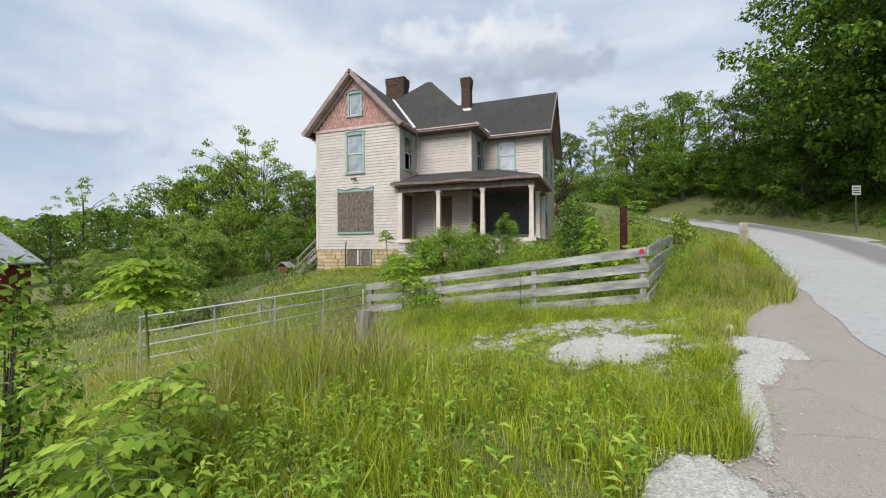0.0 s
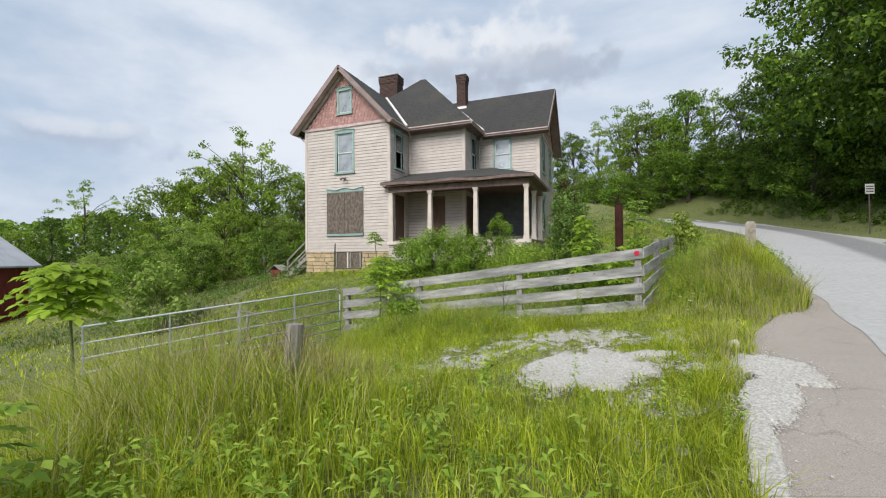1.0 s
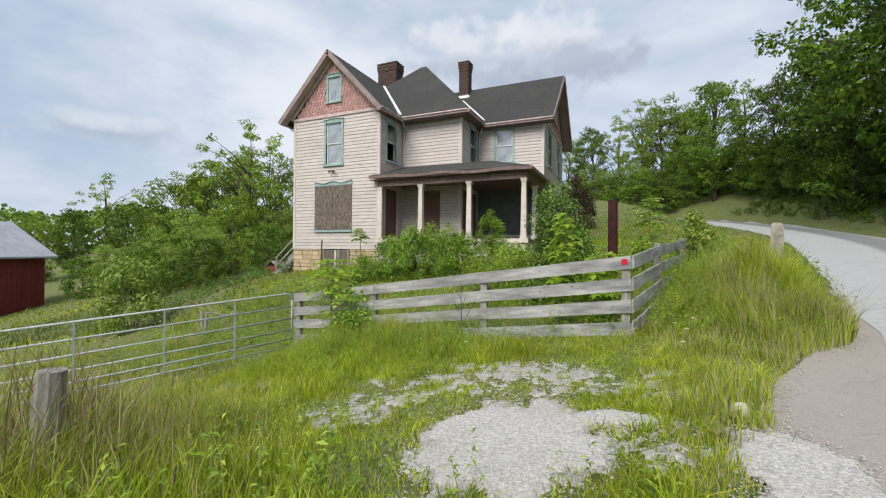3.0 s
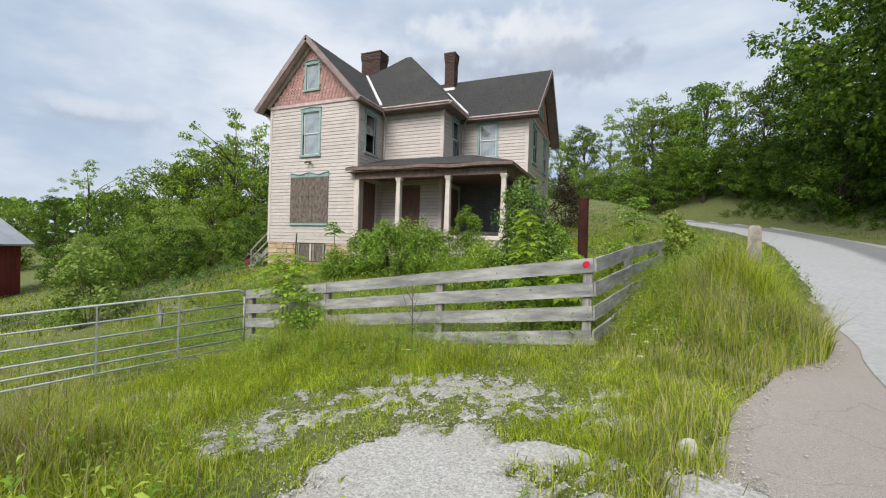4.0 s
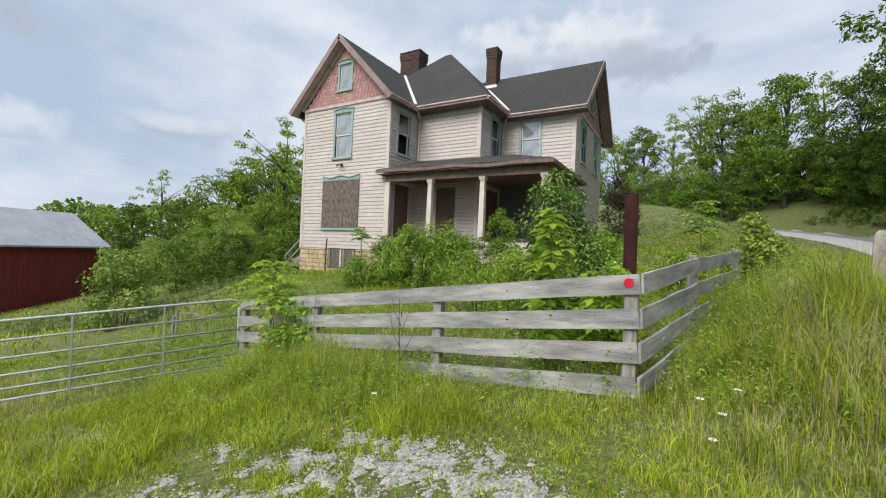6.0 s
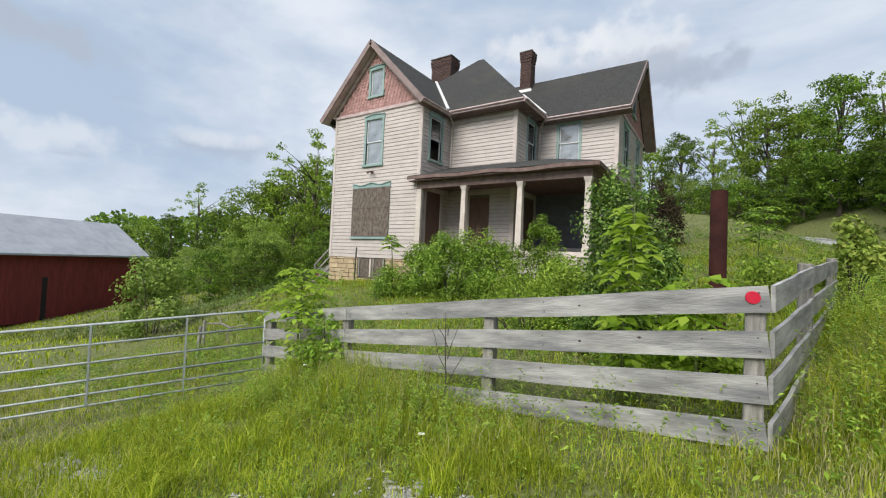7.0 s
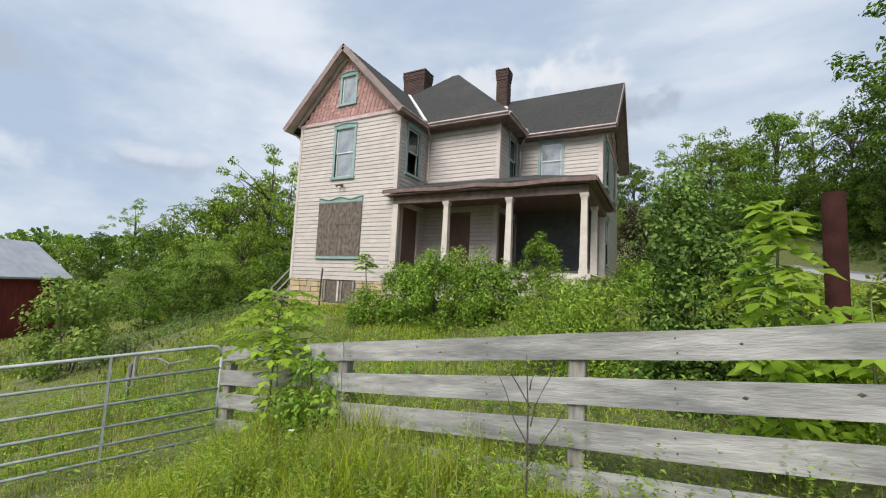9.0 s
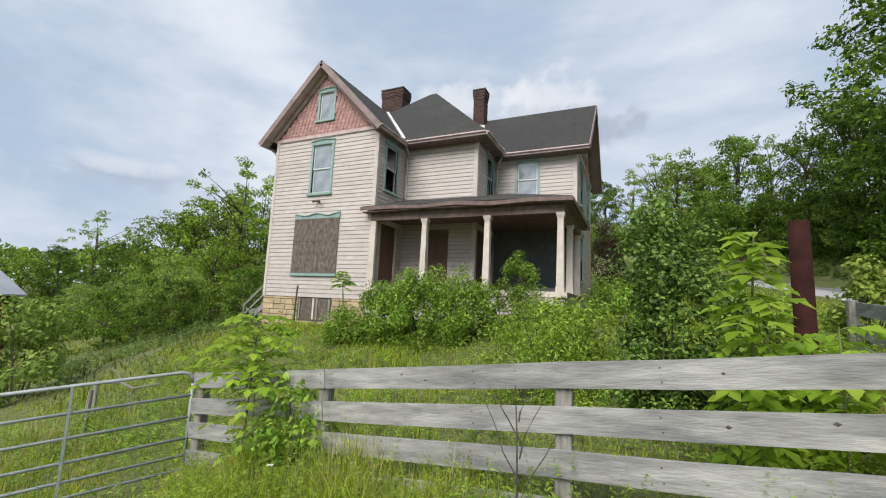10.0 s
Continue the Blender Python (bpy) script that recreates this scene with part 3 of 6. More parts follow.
def build_gravel():
    """Crushed stone in low ragged heaps, one mesh a patch."""
    for k, lobes in enumerate(GRAVEL):
        x0, x1 = min(l[0] - l[2] - 0.4 for l in lobes), max(l[0] + l[2] + 0.4 for l in lobes)
        y0, y1 = min(l[1] - l[3] - 0.3 for l in lobes), max(l[1] + l[3] + 0.3 for l in lobes)
        X, Y = np.meshgrid(np.arange(x0, x1, 0.025), np.arange(y0, y1, 0.025))
        D = gravel_depth(X, Y, k)
        Z = land(X, Y) + 0.010 + 0.030 * np.clip(D / 0.12, -0.6, 1) + 0.006 * np.sin(61 * X + 3 * np.sin(43 * Y)) * np.sin(57 * Y + 2 * np.sin(47 * X))
        i = np.arange(X.size).reshape(X.shape)
        f = np.stack([i[:-1, :-1], i[:-1, 1:], i[1:, 1:], i[1:, :-1]], -1)[D[:-1, :-1] > -0.05]
        used, f = np.unique(f, return_inverse=True)
        ob = soup("gravel_patch", np.stack([X, Y, Z], -1).reshape(-1, 3)[used], f.reshape(-1, 4), M_GRAVEL)
        tagged(ob, "patch of pale crushed limestone gravel in the grass", "gravel", kind="structure")


build_ground()
build_strip("road", road_edge, lambda y: road_edge(y) + ROAD_WIDTH, steps([(-60, -4, 2), (-4, 40, 0.6), (40, 72, 1.0)]), 0.02, M_ROAD, "pale sun-bleached country road with a darker worn strip", "road", 12, 0.06)
build_strip("pull_off", verge, lambda y: road_edge(y) + 0.3, steps([(-14, 0, 0.5), (0, 15.2, 0.12)]), 0.012, M_ASPHALT, "cracked brown asphalt pull-off beside the road", "pavement", 16, 0.07)
build_gravel()
build_worn()


# ---- the house ----
house = thing("house", "abandoned two-storey farmhouse with cream siding, teal-trimmed windows, dark roof", "house", at=(-9.5, 22, 0.9))
HOUSE_BACK = Matrix.Translation(house.location).inverted()


def hpart(name, bm, material, parent=None, label="", smooth=False):
    """A part of the house, modelled in world metres."""
    ob = part(name, bm, material, parent or house, label, smooth)
    if parent is None:
        ob.matrix_parent_inverse = HOUSE_BACK
    return ob


def hbox(name, x0, x1, y0, y1, z0, z1, material, parent=None, label="", m=None):
    bm = bmesh.new()
    box(bm, x0, x1, y0, y1, z0, z1, m)
    return hpart(name, bm, material, parent, label)


COURSE = 0.168
Z_SILL, Z_EAVE = 1.65, 8.45


def facing(ox, oy, dx, dy):
    """Wall frame: local x along the wall, local -y outward, z up."""
    return Matrix(((dx, -dy, 0, ox), (dy, dx, 0, oy), (0, 0, 1, 0), (0, 0, 0, 1)))


def clapboard(s0, s1, z0, z1, m, parent):
    bm = bmesh.new()
    # narrow gap bares the darkened sheathing as a painted shadow line
    z0 = z0 + 0.012
    prof = ((0.0, z0), (-0.021, z0), (-0.021, z0 + 0.018), (-0.004, z1), (0.0, z1))
    ends = [[bm.verts.new(m @ Vector((s, y, z))) for y, z in prof] for s in (s0, s1)]
    for i in range(5):
        j = (i + 1) % 5
        bm.faces.new((ends[0][i], ends[0][j], ends[1][j], ends[1][i]))
    bm.faces.new(ends[0])
    bm.faces.new(ends[1][::-1])
    return hpart("clapboard", bm, M_SIDING, parent)


def wall(m, length, z0, z1, holes=(), boards=True, rise=None):
    """A wall 0.16 thick with holes (s0, s1, z0, z1) right through it, clad in clapboards."""
    bm = bmesh.new()
    cuts = sorted({0.0, length, *[h[0] for h in holes], *[h[1] for h in holes]})
    for a, b in zip(cuts, cuts[1:]):
        mid, z = (a + b) / 2, z0
        for h in sorted((h for h in holes if h[0] < mid < h[1]), key=lambda h: h[2]):
            if h[2] > z:
                box(bm, a, b, 0, 0.16, z, h[2], m)
            z = h[3]
        if z < z1:
            box(bm, a, b, 0, 0.16, z, z1, m)
    ob = hpart("wall", bm, M_SHEATH)
    if boards:
        z = z0
        while z < z1 - 0.02:
            top = min(z + COURSE, z1)
            spans = [(0.0, length)]
            for h in holes:
                if min(top, h[3]) - max(z, h[2]) > 0.03:
                    spans = [p for a, b in spans for p in ((a, min(b, h[0])), (max(a, h[1]), b)) if p[1] - p[0] > 0.03]
            for a, b in spans:
                clapboard(a, b, z, top, m, ob)
            z = top
    return ob


def window(m, s, z0, z1, w, head=0.16, kind="sash", curtain=0.0, label="", raised=False, trim=None, glass=None):
    """A window centred at s in a wall frame: casing with crown and sill, two sashes with panes."""
    trim = trim or M_TEAL
    c = 0.115
    a, b = s - w / 2, s + w / 2
    bm = bmesh.new()
    ring = [[bm.verts.new(m @ Vector((s + i * (w / 2 + e), y, zz))) for i, zz in ((-1, z0 - 0.02 * e / c), (1, z0 - 0.02 * e / c), (1, z1 + 0.02 * e / c), (-1, z1 + 0.02 * e / c))] for e, y in ((c, -0.05), (0, -0.05), (0, 0.10), (c, 0.10))]
    for r0, r1 in zip(ring, ring[1:] + ring[:1]):
        for i in range(4):
            j = (i + 1) % 4
            bm.faces.new((r0[i], r0[j], r1[j], r1[i]))
    win = hpart("window", bm, trim, None, label or "teal-framed sash window")
    bm = bmesh.new()
    n = 12
    lo = z1 + 0.02
    tops = [(a - c - 0.03 + (w + 2 * c + 0.06) * i / n, lo + head * (0.74 + 0.26 * math.cos(4 * math.pi * i / n) if kind == "board" else 0.72 + 0.28 * math.sin(math.pi * i / n) ** 2)) for i in range(n + 1)]
    for y0, y1, dz in ((-0.06, 0.0, 0.0),):
        f = [bm.verts.new(m @ Vector((x, y0, z))) for x, z in tops]
        g = [bm.verts.new(m @ Vector((x, y1, z))) for x, z in tops]
        fb = [bm.verts.new(m @ Vector((x, y0, lo))) for x, _ in tops]
        gb = [bm.verts.new(m @ Vector((x, y1, lo))) for x, _ in tops]
        for i in range(n):
            bm.faces.new((f[i], f[i + 1], fb[i + 1], fb[i]))
            bm.faces.new((g[i], gb[i], gb[i + 1], g[i + 1]))
            bm.faces.new((f[i], g[i], g[i + 1], f[i + 1]))
            bm.faces.new((fb[i], fb[i + 1], gb[i + 1], gb[i]))
        bm.faces.new((f[0], fb[0], gb[0], g[0]))
        bm.faces.new((f[-1], g[-1], gb[-1], fb[-1]))
    hpart("head", bm, trim, win)
    bm = bmesh.new()
    for i in range(n):
        (xa, za), (xb, zb) = tops[i], tops[i + 1]
        beam(bm, m @ Vector((xa, -0.05, za + 0.015)), m @ Vector((xb, -0.05, zb + 0.015)), 0.1, 0.035)
    hpart("crown", bm, trim, win)
    hbox("sill", a - c - 0.04, b + c + 0.04, -0.10, 0.06, z0 - 0.12, z0 - 0.02, trim, win, m=m)
    if kind == "board":
        for x0, x1 in ((a - c - 0.01, s - 0.006), (s + 0.006, b + c + 0.01)):
            zm = z0 + (z1 - z0) * 0.58
            for q0, q1 in ((z0, zm - 0.004), (zm + 0.004, z1)):
                hbox("plywood_sheet", x0, x1, -0.072, -0.052, q0, q1, M_PLY, win, m=m)
        return win
    if kind == "brown":
        hbox("panel", a, b, 0.0, 0.05, z0, z1, M_BROWN, win, m=m)
        return win
    mid = (z0 + z1) / 2
    for lo, hi, y in ((z0, z1, 0.02),) if kind == "fixed" else ((mid - 0.02, z1, 0.02), (z0, mid + 0.02, 0.055)):
        bm = bmesh.new()
        box(bm, a, a + 0.05, y, y + 0.03, lo, hi, m)
        box(bm, b - 0.05, b, y, y + 0.03, lo, hi, m)
        box(bm, a + 0.05, b - 0.05, y, y + 0.03, lo, lo + 0.05, m)
        box(bm, a + 0.05, b - 0.05, y, y + 0.03, hi - 0.05, hi, m)
        hpart("sash", bm, M_SASH, win, "weathered grey-white sash")
        if raised and y > 0.04:
            continue
        p = hbox("pane", a + 0.05, b - 0.05, y + 0.012, y + 0.016, lo + 0.05, hi - 0.05, glass or M_PANE, win, m=m)
        p.visible_shadow = False
    if curtain:
        bm = bmesh.new()
        k = 16
        x0, x1 = a - 0.05, a + (w + 0.1) * min(1, abs(curtain))
        if curtain < 0:
            x0, x1 = b + 0.05 - (w + 0.1) * abs(curtain), b + 0.05
        for i in range(k):
            xa, xb = x0 + (x1 - x0) * i / k, x0 + (x1 - x0) * (i + 1) / k
            vs = [bm.verts.new(m @ Vector(p)) for p in ((xa, 0.15 + 0.02 * (i % 2), z0), (xb, 0.15 + 0.02 * ((i + 1) % 2), z0), (xb, 0.15 + 0.02 * ((i + 1) % 2), z1), (xa, 0.15 + 0.02 * (i % 2), z1))]
            bm.faces.new(vs)
        hpart("curtain", bm, M_CURTAIN, win, "faded white curtain")
    return win


def hole(s, z0, z1, w):
    return (s - w / 2, s + w / 2, z0, z1)


XL, XW, XH, XR = -15.5, -10.12, -6.75, -3.15
YW, YH, YR, YB = 20.2, 22.4, 24.8, 31.2
F_WING = facing(XL, YW, 1, 0)
F_WSIDE = facing(XW, YW, 0, 1)
F_HIP = facing(XW, YH, 1, 0)
F_HSIDE = facing(XH, YH, 0, 1)
F_RIGHT = facing(XH, YR, 1, 0)
F_END = facing(XR, YR, 0, 1)
F_LEFT = facing(XL, YB, 0, -1)
F_BACK = facing(XR, YB, -1, 0)

PORCH_Z = 2.15
wc = -12.88 - XL
wall(F_WING, XW - XL, Z_SILL, Z_EAVE, [hole(wc, 6.0, 8.08, 0.98), hole(wc, 2.64, 4.88, 2.06)])
wall(F_WSIDE, YH - YW, Z_SILL, Z_EAVE, [hole(1.03, 6.12, 8.0, 0.86), hole(1.03, PORCH_Z, 4.7, 1.1)])
wall(F_HIP, XH - XW, Z_SILL, Z_EAVE, [hole(1.72, PORCH_Z, 4.55, 1.0)])
wall(F_HSIDE, YR - YH, Z_SILL, Z_EAVE, [hole(1.6, 6.3, 8.15, 0.86), (0.25, 2.2, PORCH_Z, 4.6)])
wall(F_RIGHT, XR - XH, Z_SILL, Z_EAVE, [hole(1.5, 6.42, 8.12, 0.9), (0.04, 3.2, 2.5, 4.88)])
wall(F_END, YB - YR, Z_SILL, Z_EAVE, [hole(1.6, 6.3, 8.1, 0.9), hole(4.6, 6.3, 8.1, 0.9), hole(1.6, 2.9, 4.8, 0.95)])
wall(F_LEFT, YB - YW, Z_SILL, Z_EAVE, boards=False)
wall(F_BACK, XR - XL, Z_SILL, Z_EAVE, boards=False)

window(F_WING, wc, 6.0, 8.08, 0.98, 0.2, curtain=1.0, glass=M_PANE_PALE, label="teal-framed upper sash window with white curtain behind")
window(F_WING, wc, 2.64, 4.88, 2.06, 0.2, kind="board", label="wide window boarded over with weathered plywood")
window(F_WSIDE, 1.03, 6.12, 8.0, 0.86, 0.16, raised=True, label="teal-framed sash window with its lower pane gone")
window(F_WSIDE, 1.03, PORCH_Z + 0.12, 4.7, 1.1, 0.1, kind="brown", label="side window covered by brown boarding", trim=M_TRIM)
window(F_HSIDE, 1.6, 6.3, 8.15, 0.86, 0.16)
window(F_RIGHT, 1.5, 6.42, 8.12, 0.9, 0.16, curtain=-0.45, glass=M_PANE_PALE, label="teal-framed sash window with a torn curtain")
window(F_END, 1.6, 6.3, 8.1, 0.9, 0.16)
window(F_END, 4.6, 6.3, 8.1, 0.9, 0.16)
window(F_END, 1.6, 2.9, 4.8, 0.95, 0.16)


def gable(m, length, apex_s, z0, z1, holes):
    """A triangular gable wall covered in fish-scale shingles."""
    bm = bmesh.new()
    cut = holes[0]
    left = lambda z: apex_s * (z - z0) / (z1 - z0)
    right = lambda z: length - (length - apex_s) * (z - z0) / (z1 - z0)

    def plate(pts):
        f = [bm.verts.new(m @ Vector((s, 0, z))) for s, z in pts]
        g = [bm.verts.new(m @ Vector((s, 0.16, z))) for s, z in pts]
        bm.faces.new(f)
        bm.faces.new(g[::-1])
        for i in range(len(pts)):
            j = (i + 1) % len(pts)
            bm.faces.new((f[i], g[i], g[j], f[j]))

    a, b, c, d = cut
    plate([(0, z0), (length, z0), (right(c), c), (left(c), c)])
    plate([(left(c), c), (a, c), (a, d), (left(d), d)])
    plate([(b, c), (right(c), c), (right(d), d), (b, d)])
    plate([(left(d), d), (right(d), d), (apex_s, z1)])
    ob = hpart("gable", bm, M_SHEATH)
    w, h = 0.20, 0.155
    me = bpy.data.meshes.new("fish_scale")
    pts = [(-w / 2, 0.0), (-w / 2, -0.09)] + [(w / 2 * math.sin(t), -0.09 - 0.10 * math.cos(t)) for t in (-1.1, -0.55, 0, 0.55, 1.1)] + [(w / 2, -0.09), (w / 2, 0.0)]
    bs = bmesh.new()
    f = [bs.verts.new((x * 0.97, -0.012 + 0.1 * z, z)) for x, z in pts]
    g = [bs.verts.new((x * 0.97, 0.012, z)) for x, z in pts]
    bs.faces.new(f)
    for i in range(len(pts)):
        j = (i + 1) % len(pts)
        bs.faces.new((f[i], g[i], g[j], f[j]))
    bmesh.ops.recalc_face_normals(bs, faces=bs.faces)
    bs.to_mesh(me)
    bs.free()
    me.materials.append(M_SCALE)
    z, row = z0 + 0.2, 0
    while z < z1:
        s = left(z) + (0.0 if row % 2 else w / 2)
        while s < right(z):
            if not (a - 0.12 < s < b + 0.12 and c - 0.1 < z < d + 0.3):
                o = new("fish_scale", me)
                o.parent = ob
                o.matrix_basis = m @ Matrix.Translation((s, -0.012, z))
            s += w
        z, row = z + h, row + 1
    return ob


gable(F_WING, XW - XL, wc - 0.05, Z_EAVE, 11.3, [hole(wc, 9.22, 10.42, 0.72)])
window(F_WING, wc, 9.22, 10.42, 0.72, 0.16, kind="fixed", glass=M_PANE_PALE, label="small teal-framed attic window")
gable(F_END, YB - YR, 3.2, Z_EAVE, 11.5, [hole(3.2, 9.2, 10.3, 0.7)])
window(F_END, 3.2, 9.2, 10.3, 0.7, 0.14, kind="fixed", label="small teal-framed attic window")

# trim boards along the walls
for nm, m, ln in (("corner_board", F_WING, XW - XL), ("corner_board", F_HIP, XH - XW), ("corner_board", F_RIGHT, XR - XH), ("corner_board", F_WSIDE, YH - YW), ("corner_board", F_HSIDE, YR - YH), ("corner_board", F_END, YB - YR)):
    for s in ((0.0, ln - 0.11) if m is F_WING else (ln - 0.11,) if m in (F_HIP, F_RIGHT) else (0.0,)):
        hbox(nm, s - 0.028, s + 0.11, -0.034, 0.0, Z_SILL, Z_EAVE - 0.02, M_CORNER, m=m)
for m, ln in ((F_WING, XW - XL), (F_END, YB - YR)):
    hbox("belt_board", -0.04, ln + 0.04, -0.06, 0.0, Z_EAVE - 0.03, Z_EAVE + 0.11, M_ROSE, m=m)
for m, ln in ((F_WSIDE, YH - YW), (F_HIP, XH - XW), (F_HSIDE, YR - YH), (F_RIGHT, XR - XH)):
    hbox("frieze_board", 0, ln, -0.04, 0.0, Z_EAVE - 0.22, Z_EAVE - 0.01, M_RAKE, m=m)

# roofs
WX, WHALF, WZ, WTOP = -12.97, 3.14, 8.42, 11.68
bm = bmesh.new()
slab(bm, [(WX, 19.72, WTOP), (WX - WHALF, 19.72, WZ), (WX - WHALF, 25.2, WZ), (WX, 25.2, WTOP)], 0.11)
hpart("roof", bm, M_SHINGLE, None, "charcoal asphalt shingle gable slope")
bm = bmesh.new()
slab(bm, [(WX, 19.72, WTOP), (WX + WHALF, 19.72, WZ), (WX + WHALF, 25.2, WZ), (WX, 25.2, WTOP)], 0.11)
hpart("roof", bm, M_SHINGLE, None, "charcoal asphalt shingle gable slope")
HX0, HX1, HY0, HY1, HZ = -16.0, -6.22, 21.84, 31.7, 8.52
TOP = [(-11.2, 26.55, 13.22), (-10.85, 26.55, 13.22)]
bm = bmesh.new()
slab(bm, [(HX0, HY0, HZ), (HX1, HY0, HZ), TOP[1], TOP[0]], 0.11)
hpart("roof", bm, M_SHINGLE, None, "charcoal asphalt shingle hip slope")
bm = bmesh.new()
slab(bm, [(HX1, HY0, HZ), (HX1, HY1, HZ), TOP[1]], 0.11)
hpart("roof", bm, M_SHINGLE)
bm = bmesh.new()
slab(bm, [(HX1, HY1, HZ), (HX0, HY1, HZ), TOP[0], TOP[1]], 0.11)
hpart("roof", bm, M_SHINGLE)
bm = bmesh.new()
slab(bm, [(HX0, HY1, HZ), (HX0, HY0, HZ), TOP[0]], 0.11)
hpart("roof", bm, M_SHINGLE)
RX1, RY, RTOP, RZ = -2.58, 28.0, 11.86, 8.42
for y in (24.28, 31.72):
    bm = bmesh.new()
    slab(bm, [(-11.0, RY, RTOP), (RX1, RY, RTOP), (RX1, y, RZ), (-11.0 if y > 28 else -7.2, y, RZ)], 0.11)
    hpart("roof", bm, M_SHINGLE, None, "charcoal asphalt shingle gable slope")


def hbeam(name, a, b, w, h, material, label="", up=(0, 0, 1)):
    bm = bmesh.new()
    beam(bm, a, b, w, h, up)
    return hpart(name, bm, material, None, label)


# rake boards, soffits, fascias, gutters
for sx in (-1, 1):
    d = Vector((sx * WHALF, 0, WZ - WTOP))
    hbeam("rake_board", (WX, 19.735, WTOP - 0.13), (WX + d.x * 1.01, 19.735, WZ - 0.13), 0.045, 0.24, M_RAKE, "faded rose rake board", (-d.z * sx, 0, WHALF))
    hbeam("rake_soffit", (WX, 19.97, WTOP - 0.17), (WX + d.x, 19.97, WZ - 0.17), 0.42, 0.03, M_ROSE, "", (-d.z * sx, 0, WHALF))
    hbeam("rake_molding", (WX, 20.15, WTOP - 0.36), (WX + d.x * 0.86, 20.15, WTOP - 0.36 + d.z * 0.86), 0.09, 0.17, M_ROSE, "", (-d.z * sx, 0, WHALF))
for y, s in ((24.28, -1), (31.72, 1)):
    hbeam("rake_board", (RX1 + 0.01, RY, RTOP - 0.13), (RX1 + 0.01, y, RZ - 0.13), 0.24, 0.045, M_RAKE, "faded rose rake board", (1, 0, 0))
    hbeam("rake_soffit", (-2.86, RY, RTOP - 0.16), (-2.86, y, RZ - 0.16), 0.03, 0.5, M_RAKE, "", (1, 0, 0))
EAVES = [((WX + WHALF + 0.03, 19.75, WZ - 0.07), (WX + WHALF + 0.03, HY0, WZ - 0.07)), ((WX + WHALF, HY0 - 0.02, HZ - 0.1), (HX1, HY0 - 0.02, HZ - 0.1)), ((HX1 + 0.02, HY0, HZ - 0.1), (HX1 + 0.02, 24.3, HZ - 0.1)), ((HX1, 24.26, RZ - 0.09), (RX1, 24.26, RZ - 0.09)), ((WX - WHALF - 0.02, 19.75, WZ - 0.07), (WX - WHALF - 0.02, 25, WZ - 0.07))]
for a, b in EAVES:
    hbeam("fascia", a, b, 0.05, 0.17, M_ROSE, "weathered rose fascia board")
    a2, b2 = Vector(a), Vector(b)
    side = (b2 - a2).cross(Vector((0, 0, 1))).normalized()
    if a[0] < -16:
        side = -side
    bm = bmesh.new()
    beam(bm, a2 + side * 0.06 + Vector((0, 0, 0.03)), b2 + side * 0.06 + Vector((0, 0, 0.03)), 0.09, 0.07)
    bmesh.ops.bevel(bm, geom=bm.edges[:], offset=0.015, segments=1, affect="EDGES")
    hpart("gutter", bm, M_ROSE, None, "rose-painted eaves gutter")
for x0, x1, y0, y1, z in ((WX + WHALF - 0.3, WX + WHALF, 19.8, HY0, 8.24), (XW, HX1, HY0, YH, 8.3), (XH, HX1, YH, 24.3, 8.3), (XH, RX1, 24.3, YR, 8.22)):
    hbox("soffit", x0, x1, y0, y1, z, z + 0.03, M_PORCH)
hbeam("valley_flashing", (-9.98, 21.9, 8.66), (-12.9, 24.9, 11.68), 0.13, 0.06, M_FLASH, "white painted metal valley flashing", (0.5, -0.5, 0.7))
hbeam("valley_flashing", (HX1 - 0.02, 24.34, 8.64), (-8.35, 26.55, 10.7), 0.12, 0.05, M_FLASH, "white painted metal valley flashing", (0.5, -0.5, 0.7))


def downpipe(pts):
    bm = bmesh.new()
    tube(bm, pts, [0.04] * len(pts), 8)
    hpart("downpipe", bm, M_TRIM, None, "cream metal downpipe", True)


downpipe([(-9.86, 21.9, 8.3), (-9.9, 22.25, 8.05), (-10.0, 22.33, 7.8), (-10.0, 22.33, 6.1), (-10.3, 22.0, 6.04)])
downpipe([(-6.3, 24.35, 8.3), (-6.6, 24.7, 8.0), (-6.62, 24.72, 7.8), (-6.62, 24.72, 6.2)])
downpipe([(-16.05, 20.3, 8.3), (-15.62, 20.35, 7.9), (-15.6, 20.35, 7.6), (-15.6, 20.35, 1.5)])


